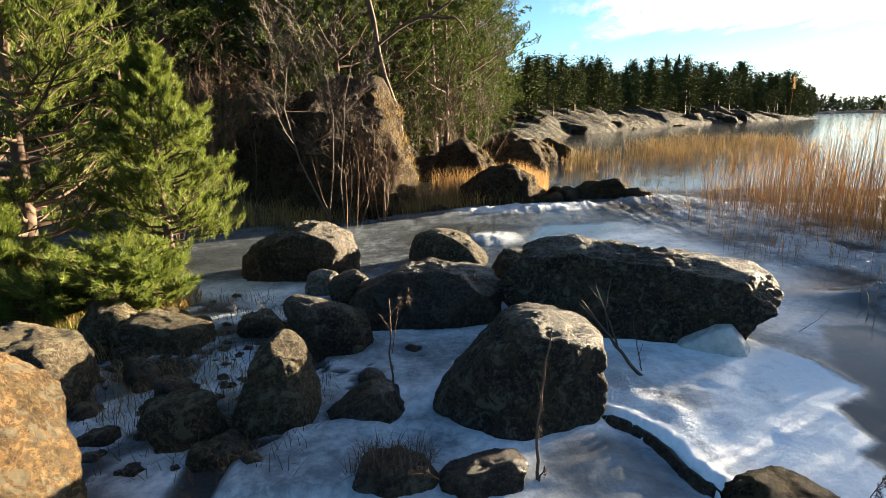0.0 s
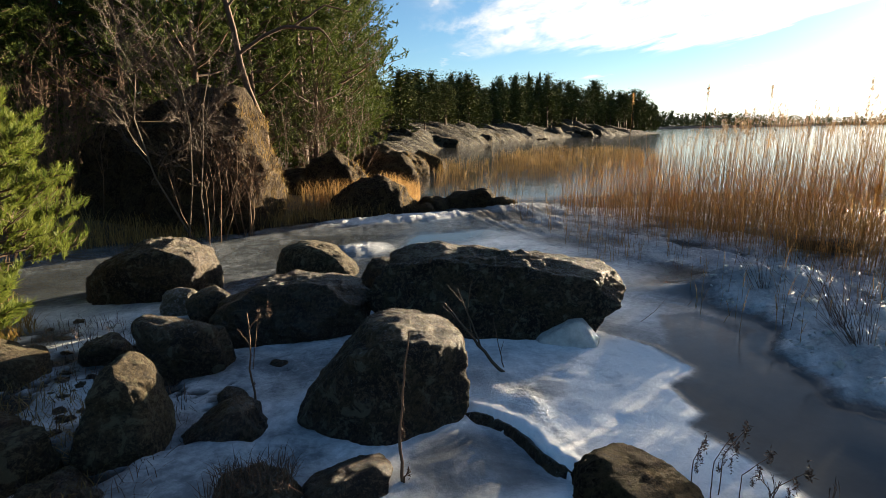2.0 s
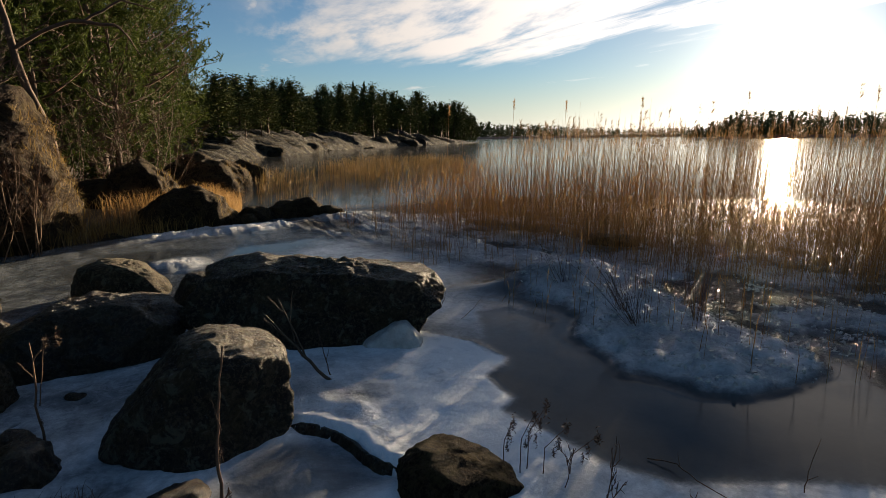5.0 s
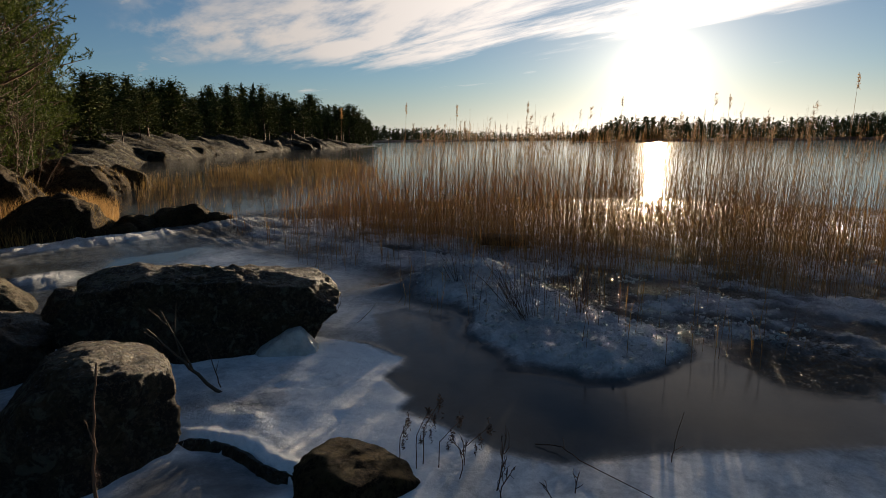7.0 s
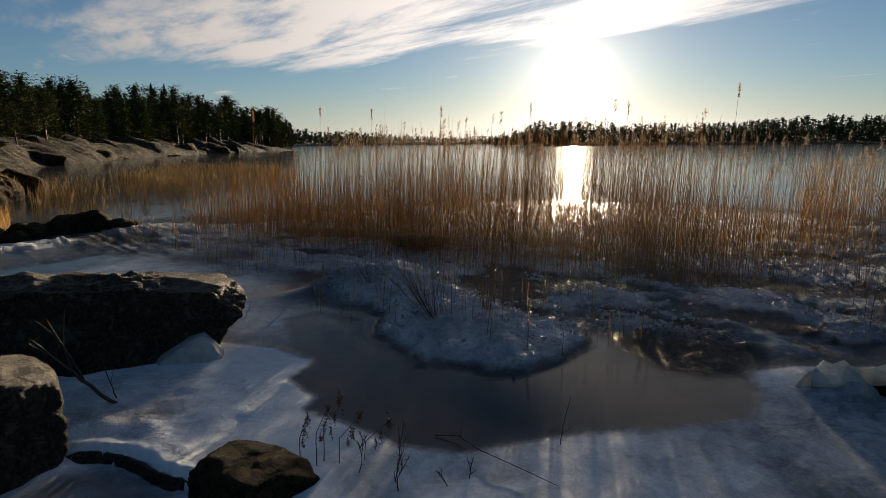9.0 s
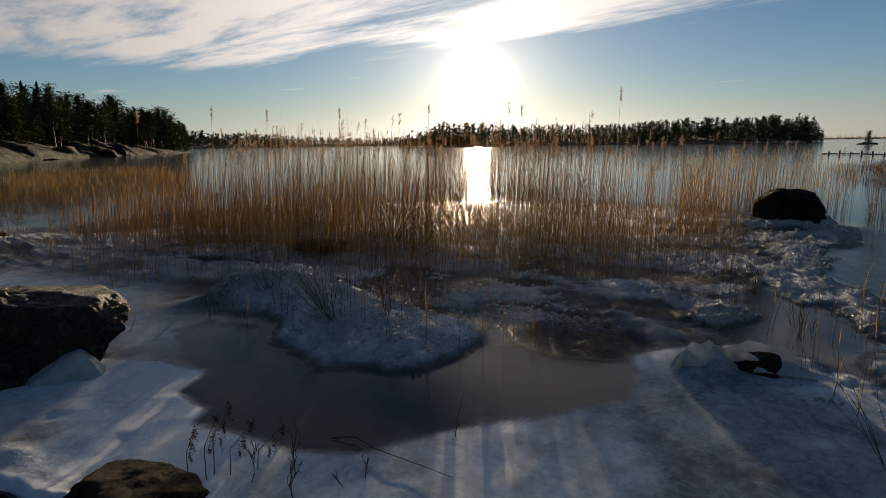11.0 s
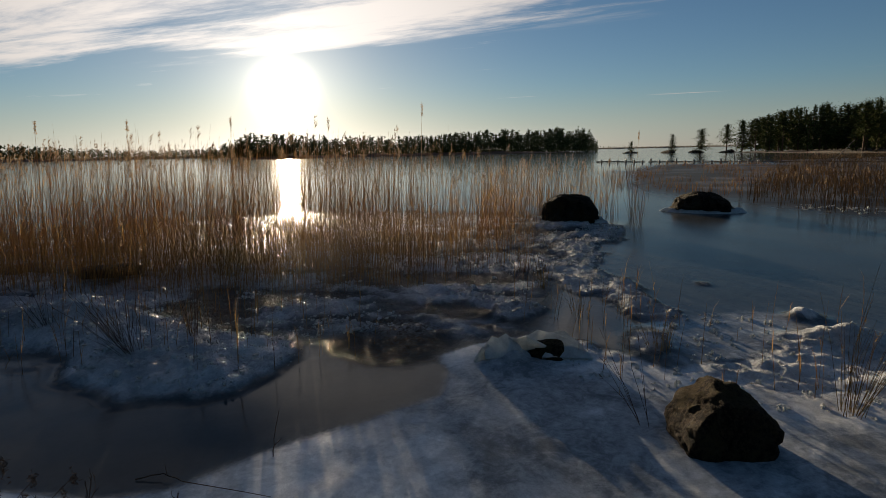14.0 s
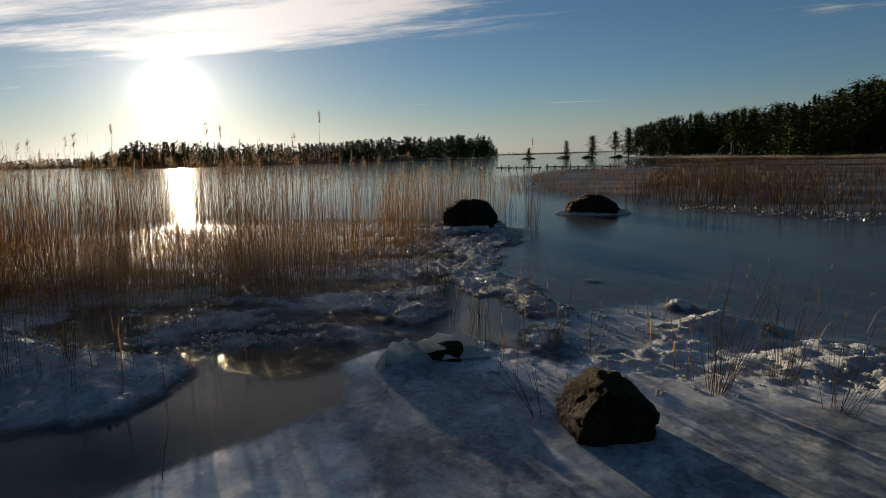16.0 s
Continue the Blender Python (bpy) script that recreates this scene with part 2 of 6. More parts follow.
c = k.mix(k.math("MULTIPLY", k.remap(grains, 0.52, 0.40), k.remap(frost, 0.1, 0.5, 0.0, 0.10)), c, (0.12, 0.15, 0.18))
# brown plant litter frozen under the clear ice of the reed bed
litter = k.n("ShaderNodeAttribute", attribute_name="litter").outputs["Fac"]
c = k.mix(k.math("MULTIPLY", litter, k.remap(k.math("ADD", k.math("MULTIPLY", fine, 0.6), k.math("MULTIPLY", veins, 0.4)), 0.40, 0.58)), c, (0.062, 0.044, 0.028))
crust = k.math("ADD", k.noise(pos, 11, 7, 0.70), k.math("ADD", k.math("MULTIPLY", fine, 0.55), k.math("MULTIPLY", grains, 0.10)))
amount = k.math("ADD", k.math("MULTIPLY", coarse, 0.95), k.remap(k.noise(pos, 1.3, 5, 0.6), 0.42, 0.66, 0.008, 0.04), True)
normal = k.n("ShaderNodeBump", ins={"Height": crust, "Strength": amount, "Distance": 0.075}).outputs[0]
glint = k.math("MULTIPLY", k.remap(k.noise(pos, 60, 2, 0.5), 0.58, 0.64), k.math("MULTIPLY", coarse, 1.5), True)
rough = k.math("SUBTRACT", k.remap(wet, 0.3, 0.9, 0.42, 0.075), k.math("MULTIPLY", glint, 0.32))
rough = k.math("MAXIMUM", k.math("ADD", rough, k.math("MULTIPLY", k.remap(cloudy, 0.45, 0.65), 0.04)), 0.06)
spec = k.math("MAXIMUM", k.remap(wet, 0.40, 0.92, 0.02, 0.14), k.math("MULTIPLY", glint, 0.9))
shader = k.n("ShaderNodeBsdfPrincipled", ins={"Base Color": c, "Roughness": rough, "IOR": 1.31, "Specular IOR Level": spec, "Normal": normal}).outputs[0]
k.n("ShaderNodeOutputMaterial", ins={0: shader})
ICE = m

m, k = material("clear ice block")
pos = k.n("ShaderNodeNewGeometry").outputs["Position"]
f = k.noise(pos, 14, 6, 0.7)
c = k.ramp(f, [(0.3, (0.42, 0.43, 0.41)), (0.7, (0.72, 0.73, 0.70))])
finish(k, c, 0.09, k.noise(pos, 30, 5, 0.7), 0.4, 0.03, through_leaf=0.35)
SHARD = m


# ---- shaping helpers ----
def hashed(ix, iy, iz, seed):
    h = (ix.astype(np.int64) * 374761393 + iy.astype(np.int64) * 668265263 + iz.astype(np.int64) * 2147483647 + seed * 974711) & 0xFFFFFFFF
    h = ((h ^ (h >> 13)) * 1274126177) & 0xFFFFFFFF
    return ((h ^ (h >> 16)) & 0xFFFF) / 65535.0


def vnoise(x, y, z=0.0, seed=0):
    """Smooth noise, 0 to 1, of arrays."""
    x, y, z = np.broadcast_arrays(np.asarray(x, float), y, z)
    ix, iy, iz = np.floor(x), np.floor(y), np.floor(z)
    fx, fy, fz = x - ix, y - iy, z - iz
    fx, fy, fz = [v * v * (3 - 2 * v) for v in (fx, fy, fz)]
    out = 0.0
    for dx in (0, 1):
        for dy in (0, 1):
            for dz in (0, 1):
                out = out + hashed(ix + dx, iy + dy, iz + dz, seed) * (fx if dx else 1 - fx) * (fy if dy else 1 - fy) * (fz if dz else 1 - fz)
    return out


def fbm(x, y, z=0.0, seed=0, octaves=4, gain=0.5):
    total, amp, norm = 0.0, 1.0, 0.0
    for i in range(octaves):
        total = total + amp * vnoise(np.asarray(x) * 2 ** i, np.asarray(y) * 2 ** i, np.asarray(z) * 2 ** i, seed + i)
        norm += amp
        amp *= gain
    return total / norm


def smooth(v, a, b):
    t = np.clip((v - a) / (b - a), 0, 1)
    return t * t * (3 - 2 * t)


def blob(x, y, cx, cy, rx, ry, turn=0.0):
    c, s = math.cos(radians(turn)), math.sin(radians(turn))
    u, v = (x - cx) * c + (y - cy) * s, -(x - cx) * s + (y - cy) * c
    return np.exp(-((u / rx) ** 2 + (v / ry) ** 2))


def inside(x, y, poly):
    """Signed distance to a closed outline, positive inside."""
    d = np.full(np.shape(x), 1e9)
    odd = np.zeros(np.shape(x), bool)
    for (ax, ay), (bx, by) in zip(poly, poly[1:] + poly[:1]):
        ex, ey = bx - ax, by - ay
        t = np.clip(((x - ax) * ex + (y - ay) * ey) / (ex * ex + ey * ey), 0, 1)
        d = np.minimum(d, np.hypot(x - ax - t * ex, y - ay - t * ey))
        if ey != 0:
            odd ^= ((ay > y) != (by > y)) & (x < ax + (y - ay) * ex / ey)
    return np.where(odd, d, -d)


def raw(name, verts, faces, mat, parent=None, shade=True):
    me = bpy.data.meshes.new(name)
    me.from_pydata(np.asarray(verts).tolist(), [], faces if isinstance(faces, list) else faces.tolist())
    if mat:
        me.materials.append(mat)
    if shade:
        me.polygons.foreach_set("use_smooth", [True] * len(me.polygons))
    ob = new(name, me)
    ob.parent = parent
    return ob


def root(name, x, y, z, rz=0.0):
    ob = new(name)
    ob.empty_display_size = 0.1
    ob.matrix_basis = pose(x, y, z, 0, 0, rz)
    return ob


def sheet(xs, ys, height):
    X, Y = np.meshgrid(xs, ys)
    Z = height(X, Y)
    nx, ny = len(xs), len(ys)
    i = (np.arange(ny - 1)[:, None] * nx + np.arange(nx - 1)[None, :]).ravel()
    return np.stack([X.ravel(), Y.ravel(), Z.ravel()], 1), np.stack([i, i + 1, i + nx + 1, i + nx], 1)


def spread(lo, hi, step, far, before, after):
    """Grid lines, even between lo and hi and wider and wider out to far, by a growth for each side."""
    core = list(np.arange(lo, hi + step / 2, step))
    out, d, v = [], step, hi
    while v < far:
        d *= after
        v += d
        out.append(v)
    left, d, v = [], step, lo
    while v > -far:
        d *= before
        v -= d
        left.append(v)
    return np.array(left[::-1] + core + out)


ICO = {}


def ico(level):
    if level not in ICO:
        bm = bmesh.new()
        bmesh.ops.create_icosphere(bm, subdivisions=level, radius=1)
        ICO[level] = (np.array([v.co for v in bm.verts]), [[v.index for v in f.verts] for f in bm.faces])
        bm.free()
    return ICO[level]


def boulder(x, y, z, w, d, h, mat, label, rz=0.0, outline=None, facets=(), seed=0, level=5, sharp=130.0, rough=0.058, name="boulder", lean=0.12):
    """A weathered boulder: flat worn faces with rounded arrises. The outline is its convex silhouette across x and z, in halves of w and in h."""
    rng = random.Random(seed * 7 + 3)
    planes = []
    if outline:
        mid = (sum(p[0] for p in outline) / len(outline), sum(p[1] for p in outline) / len(outline))
        pts = [((p[0]) * w / 2, p[1] * h) for p in outline]
        cx, cz = mid[0] * w / 2, mid[1] * h
        for (ax, az), (bx, bz) in zip(pts, pts[1:] + pts[:1]):
            nx, nz = bz - az, -(bx - ax)
            if nx * (ax - cx) + nz * (az - cz) < 0:
                nx, nz = -nx, -nz
            for tip in (-lean, lean):
                n = Vector((nx, 0, nz)).normalized() + Vector((0, tip * rng.uniform(0.6, 1.8), 0))
                n.normalize()
                planes.append((n, n.x * (ax - cx) + n.z * (az - cz)))
    else:
        cx, cz = 0.0, h * 0.42
        for i in range(11):
            a = i * 2.399 + rng.uniform(-0.4, 0.4)
            up = rng.uniform(-0.35, 0.75)
            n = Vector((math.cos(a), math.sin(a), up)).normalized()
            reach = math.sqrt((n.x * w / 2) ** 2 + (n.y * d / 2) ** 2 + (n.z * h * 0.6) ** 2)
            planes.append((n, reach * rng.uniform(0.74, 1.0)))
        planes += [(Vector((rng.uniform(-0.3, 0.3), rng.uniform(-0.3, 0.3), 1)).normalized(), h * 0.56), (Vector((0, 0, -1)), h * 0.6)]
    for i, s in enumerate((-1, 1)):
        planes.append((Vector((rng.uniform(-0.25, 0.25), s, rng.uniform(0.0, 0.45))).normalized(), d / 2))
        for side in (-1, 1):
            a = rng.uniform(0.55, 1.0)
            planes.append((Vector((s * math.sin(a), side * math.cos(a), rng.uniform(-0.15, 0.35))).normalized(), (math.sin(a) * w / 2 + math.cos(a) * d / 2) * rng.uniform(0.78, 0.92)))
    for nx, ny, nz, off in facets:
        planes.append((Vector((nx, ny, nz)).normalized(), off))
    dirs, faces = ico(level)
    u = dirs * np.array([w, d, h * 1.1])
    u = u / np.linalg.norm(u, axis=1)[:, None]
    s = np.zeros(len(u))
    for i, (n, off) in enumerate(planes):
        wear = 1 + 0.16 * (fbm(u[:, 0] * 2.2 + seed, u[:, 1] * 2.2 + i * 3.1, u[:, 2] * 2.2, seed + i, 3) - 0.5)
        s += np.maximum(u @ np.array(n) / (max(off, 0.02) * wear), 0) ** sharp
    # chipped corners: further cuts just under the skin
    for i in range(26):
        n = np.array([rng.gauss(0, 1), rng.gauss(0, 1), rng.gauss(0.2, 0.8)])
        n /= np.linalg.norm(n)
        reach = ((u @ n) * s ** (-1 / sharp)).max()
        s += np.maximum(u @ n / (reach * rng.uniform(0.86, 0.985)), 0) ** sharp
    r = s ** (-1 / sharp)
    p = u * r[:, None]
    size = (w + d + h) / 3
    q = p / size * 3 + seed * 5.7
    bumps = (fbm(q[:, 0] * 1.1, q[:, 1] * 1.1, q[:, 2] * 1.1, seed, 6, 0.68) - 0.5) * 3.0
    pits = fbm(q[:, 0] * 5, q[:, 1] * 5, q[:, 2] * 5, seed + 90, 3, 0.7) - 0.5
    ledge = fbm(q[:, 0] * 0.5, q[:, 1] * 0.5, q[:, 2] * 2.2, seed + 40, 2) - 0.5
    p = p + u * (size * rough * (bumps + 1.3 * ledge + 0.75 * pits))[:, None]
    ob = raw(name, p + np.array([cx, 0, cz]), faces, mat)
    ob.matrix_basis = pose(x, y, z, 0, 0, rz)
    tagged(ob, label, "boulder")
    return ob


# ---- large structure ----
SHORE = [(-1.5, 0.4), (-2.05, 2.2), (-2.75, 3.4), (-2.8, 4.7), (-2.9, 6.3), (-4.2, 6.9), (-8, 7.1), (-8.5, 9.0), (-4.6, 9.4), (-2.2, 10.0), (-0.7, 11.3), (1.3, 11.9), (1.9, 14), (2.4, 18), (4, 32), (7, 52), (14, 90), (-90, 160), (-160, 60), (-120, -120), (30, -120), (4, -14), (0.5, -5)]
TONGUE = [(3.0, 4.5), (2.75, 3.9), (2.62, 3.6), (2.66, 3.35), (2.55, 3.16), (2.31, 3.09), (2.28, 2.87), (2.29, 2.7), (2.13, 2.6), (2.2, 2.3), (2.2, 2.1), (2.28, 1.88), (2.5, 1.56), (2.8, 1.41), (3.1, 1.25), (3.48, 0.96), (3.95, 0.67), (4.4, 0.71), (4.75, 0.99), (5.2, 1.5), (4.58, 1.62), (4.32, 1.9), (3.9, 1.97), (3.56, 1.97), (3.26, 2.18), (3.15, 2.45), (3.1, 2.7), (3.25, 3.04), (3.27, 3.3), (3.3, 3.6), (3.5, 3.9), (3.4, 4.5)]
MOUND = [(3.63, 5.62), (3.54, 4.59), (3.64, 3.85), (3.3, 3.5), (3.25, 3.04), (3.1, 2.7), (3.2, 2.4), (3.3, 2.15), (3.6, 1.97), (3.96, 1.91), (4.4, 1.95), (4.78, 2.23), (5.05, 3.42), (5.5, 4.5), (5.3, 5.4), (4.9, 5.9), (4.2, 5.95)]
SLAB = [(-1.07, 2.2), (-1.11, 2.48), (-0.86, 2.81), (-0.56, 2.94), (-0.32, 2.87), (-0.29, 2.72), (-0.44, 2.58), (-0.46, 2.2)]
LEDGE = [(0.86, 3.05), (1.0, 2.96), (1.11, 2.80), (1.17, 2.63), (1.19, 2.46), (1.26, 2.32), (1.4, 2.2)]


def shore_height(x, y):
    d = inside(x, y, SHORE)
    rise = 0.34 * smooth(d, -0.25, 1.0) + 0.06 * np.clip(d - 0.8, 0, 25) ** 0.9
    z = -0.10 + rise + 0.10 * (fbm(x * 1.7, y * 1.7, 0, 11, 4) - 0.5) * smooth(d, -0.6, 0.5) + 0.6 * (fbm(x * 0.15, y * 0.15, 0, 12, 3) - 0.5) * smooth(d, 3, 12)
    return np.where(d < -0.7, -0.5, z)


def along(x, y, line):
    """Distance to an open line, with its side (left positive)."""
    best, side = np.full(np.shape(x), 1e9), np.zeros(np.shape(x))
    for (ax, ay), (bx, by) in zip(line, line[1:]):
        ex, ey = bx - ax, by - ay
        t = np.clip(((x - ax) * ex + (y - ay) * ey) / (ex * ex + ey * ey), 0, 1)
        d = np.hypot(x - ax - t * ex, y - ay - t * ey)
        s = np.sign(ex * (y - ay) - ey * (x - ax))
        side = np.where(d < best, s, side)
        best = np.minimum(best, d)
    return best, side


def polar(az, dist):
    return dist * math.sin(radians(az)), dist * math.cos(radians(az))


BANK = [polar(99, 20), polar(101, 40), polar(100, 75), polar(108, 90), polar(118, 85), polar(128, 60), polar(128, 18), polar(117, 16), polar(106, 17.5)]
LOW = [polar(88, 27), polar(86, 44), polar(92, 62), polar(104, 60), polar(112, 30), polar(101, 19)]
SHEET = [(-3.5, 0.5), (-3.5, 7), (-8.5, 7.5), (-8.5, 9.4), (-2, 10.2), (0, 11.5), (3.9, 13.0), (4.6, 12.0), (3.9, 11.0), (2.9, 9.6), (1.4, 9.3), (1.0, 8.0), (1.3, 6.0), (2.1, 4.6), (2.62, 3.74), (2.66, 3.35), (2.55, 3.16), (2.31, 3.09), (2.28, 2.87), (2.29, 2.7), (2.13, 2.6), (2.2, 2.3), (2.28, 1.88), (2.5, 1.56), (2.8, 1.41), (3.1, 1.25), (3.48, 0.96), (3.95, 0.67), (4.4, 0.75), (4.7, 0.95), (5.2, 0.6), (5.5, 0.3), (5.45, -0.3), (5.0, -0.9), (5.4, -1.5), (6.1, -2.0), (6.15, -2.7), (5.6, -3.0), (4.8, -4.2), (3, -5), (-1, -4)]
PALE_ICE = [(1.3, 5.6), (1.0, 8.0), (2.9, 9.6), (4.6, 11.6), (5.6, 8.8), (4.3, 6.2), (3.5, 5.2), (3.4, 4.2), (2.9, 3.6), (2.5, 3.6), (2.0, 4.4)]


def ice_form(x, y):
    """Height of the ice, how white, how smooth and how crusted it is, and where plant litter shows in it."""
    warp = 0.24 * (fbm(x * 2.4, y * 2.4, 0, 3, 4) - 0.5)
    wide = 0.8 * (fbm(x * 0.9, y * 0.9, 0, 4, 4) - 0.5)
    large = fbm(x * 0.7, y * 0.7, 0, 33, 4)
    clots = fbm(x * 1.5, y * 1.5, 0, 35, 5, 0.6)
    lumps = fbm(x * 8.0, y * 8.0, 0, 41, 3, 0.55) - 0.45
    knobs = fbm(x * 15, y * 15, 0, 43, 2) - 0.5
    near = 1 - smooth(np.hypot(x - 1.5, y - 3.0), 8.5, 13.0)
    tongue = inside(x + warp * 0.5, y + warp * 0.4, TONGUE)
    brink = y - (1.9 - 0.58 * (x - 2.3))
    dark = smooth(tongue, -0.05, 0.10 + 0.34 * (1 - smooth(brink, 0.3, 0.9)))
    brown = smooth(blob(x, y, 5.0, 1.4, 0.75, 0.55, 30) + 1.2 * warp, 0.20, 0.70)
    dark = dark * (1 - brown)
    sheet_d = inside(x + warp * 0.6, y - warp * 0.6, SHEET)
    solid = smooth(sheet_d, -0.03, 0.10)
    hill_d = inside(x + warp * 0.9, y + warp * 0.6, MOUND)
    hill = smooth(hill_d + 0.5 * warp * smooth(x + 0.4 * y, 5.4, 6.2), -0.02, 0.16 + 0.5 * smooth(x + 0.4 * y, 5.2, 6.4))

    # the mound: a lip at its rim, a ridge of tilted ice along its far side
    mound = hill * (0.045 + 0.05 * smooth(hill_d, 0.05, 0.6)) + 0.17 * blob(x, y, 4.30, 4.95, 0.70, 0.34, -20) + 0.06 * blob(x, y, 4.3, 3.9, 0.7, 0.8)
    # crusted piles on the eastern ice
    piles = 0.13 * blob(x, y, 6.0, -2.35, 0.20, 0.42, 8) + 0.09 * blob(x, y, 6.75, -2.2, 0.12, 0.14) + 0.06 * blob(x, y, 4.85, 0.30, 0.25, 0.35) + 0.05 * blob(x, y, 5.5, -0.75, 0.5, 0.25) + 0.08 * blob(x, y, 5.2, -3.1, 0.4, 0.5) + 0.06 * blob(x, y, 4.5, -3.2, 0.5, 0.4) + 0.07 * blob(x, y, 13.3, 1.0, 0.6, 1.2)
    isles = blob(x, y, 7.6, -0.1, 0.55, 0.5) + blob(x, y, 6.6, -0.75, 0.5, 0.45) + blob(x, y, 8.6, 0.3, 0.6, 0.45) + blob(x, y, 6.2, 0.55, 0.5, 0.3) + 0.8 * blob(x, y, 10.2, 0.5, 1.2, 0.5) + 0.7 * blob(x, y, 8.05, -1.4, 0.16, 0.14) + 0.9 * blob(x, y, 12.6, 0.2, 1.0, 0.7)
    isles = smooth(isles + 1.3 * (clots - 0.5), 0.42, 0.72)
    bay = 0.09 * blob(x, y, 1.4, 11.1, 1.7, 0.5, 12) + 0.08 * blob(x, y, 3.9, 11.9, 0.6, 0.6) + 0.06 * blob(x, y, 0.5, 8.2, 0.5, 0.6)
    # the reed bed: caked white ice in lanes, with brown clear ice between
    bed = smooth(x + 0.25 * y, 5.0, 5.8) * (1 - smooth(np.hypot(x - 6.5, y - 4.5), 7.5, 10.0)) * smooth(y - 0.05 * x, -0.3, 0.5)
    lanes = fbm(x * 1.25 + 0.35 * y, y * 0.85 - 0.2 * x, 0, 31, 5, 0.58)
    caked = smooth(lanes, 0.38, 0.54) * bed * (1 - dark)

    whole = 0.50 + 0.42 * smooth(large + 0.30 * smooth(x, -0.6, 0.8) * (1 - smooth(y, 4.6, 6.0)), 0.34, 0.62)
    # thinner, greyer ice south of the dark water and out in the lit lanes
    south = smooth(1.45 - 0.42 * (x - 2.4) - y + wide * 0.2, -0.6, 0.1) * smooth(x, 1.5, 2.2)
    whole = whole * (1 - south) + south * (0.52 + 0.30 * (clots - 0.5) + 0.20 * smooth(x - 0.25 * y + 0.5 * fbm(x, y, 0, 36, 3), 4.7, 5.5))
    whole = whole * (1 - 0.68 * smooth(y, 5.3, 6.6) * (1 - smooth(bay, 0.01, 0.05)))
    # foreground shade put into the frost: less white towards the west
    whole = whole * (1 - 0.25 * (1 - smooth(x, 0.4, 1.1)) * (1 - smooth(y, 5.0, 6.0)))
    white = solid * whole
    pale = smooth(inside(x + wide * 0.5, y + wide * 0.5, PALE_ICE), -0.5, 0.7) * (0.56 + 0.5 * (fbm(x * 0.8, y * 1.6, 0, 39, 4) - 0.5))
    white = np.maximum(white, pale * (1 - 0.95 * dark))
    film = 0.16 + 0.20 * (fbm(x * 0.5, y * 0.9, 0, 38, 4) - 0.45)
    white = np.maximum(white, film * (1 - smooth(np.hypot(x - 3.0, y - 6.0), 9, 15.0)) * (1 - dark))
    # a milky skin before the eastern piles
    white = np.maximum(white, 0.48 * smooth(blob(x, y, 5.9, -1.4, 1.2, 1.1) + 0.7 * (clots - 0.5), 0.30, 0.75))
    white = np.maximum(white, 0.68 * hill)
    white = np.maximum(white, bed * (1 - dark) * (0.26 + 0.20 * smooth(lanes, 0.40, 0.5) + 0.20 * smooth(lanes, 0.47, 0.58)))
    white = np.maximum(white, 0.62 * isles * (1 - dark))
    white = np.maximum(white, 0.70 * smooth(bay + piles, 0.02, 0.05))
    white = white * (1 - dark) + (0.06 + 0.16 * smooth(y, 3.3, 4.4)) * dark
    white = np.maximum(white, 0.86 * smooth(blob(x, y, 1.75, 2.55, 0.75, 0.75) + 0.5 * warp, 0.3, 0.6) * solid)
    # light rays on the front sheet put into the frost as whiter patches
    white = np.maximum(white, 0.78 * smooth(blob(x, y, 2.2, 1.25, 1.2, 1.0) + 0.7 * blob(x, y, 3.3, 0.4, 1.0, 0.8) + 0.8 * warp + 0.6 * (clots - 0.5), 0.0, 1.1) * solid * (1 - dark))
    # blue boulder shade put into the frost, and bare patches between the shore stones
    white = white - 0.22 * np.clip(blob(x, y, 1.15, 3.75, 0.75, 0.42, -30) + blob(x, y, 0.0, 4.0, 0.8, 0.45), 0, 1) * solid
    beach = smooth(-0.35 - x, 0, 0.5) * (1 - smooth(y, 5.0, 5.6))
    holes = smooth(fbm(x * 2.6, y * 2.6, 0, 37, 5, 0.62), 0.52, 0.57) * beach
    plates = np.clip(1.5 * blob(x, y, -1.55, 3.7, 0.30, 0.5) + 1.3 * blob(x, y, -1.9, 4.85, 0.6, 0.22) + 1.5 * blob(x, y, -2.0, 2.95, 0.22, 0.4) + 1.4 * blob(x, y, -1.45, 2.42, 0.30, 0.26), 0, 1)
    holes = np.clip(holes * (1 - plates) + smooth(1.3 * blob(x, y, -2.1, 3.7, 0.3, 0.25) + 1.3 * blob(x, y, -1.18, 2.45, 0.13, 0.4) + 1.2 * blob(x, y, -1.25, 4.45, 0.3, 0.2) + warp, 0.4, 0.6), 0, 1)
    white = white * (1 - 0.16 * beach)
    white = np.maximum(white, 0.66 * smooth(plates, 0.35, 0.7))
    white = np.clip(white * (1 - 0.85 * holes), 0.02, 1)
    slab = smooth(inside(x + 0.2 * warp, y + 0.2 * warp, SLAB), -0.008, 0.03)
    white = white * (1 - slab) + slab * (0.50 + 0.25 * (clots - 0.5))

    lively = np.clip(0.55 * brown + 0.9 * hill + bed * (0.45 + 0.4 * caked) + isles + smooth(piles, 0.015, 0.05) + 0.6 * smooth(bay, 0.02, 0.05) + 0.8 * solid * south * smooth(x - 0.25 * y, 4.9, 5.5), 0, 1) * (1 - dark)
    z = mound + piles + bay + 0.05 * slab + 0.03 * isles + 0.018 * caked * smooth(lanes, 0.44, 0.62)
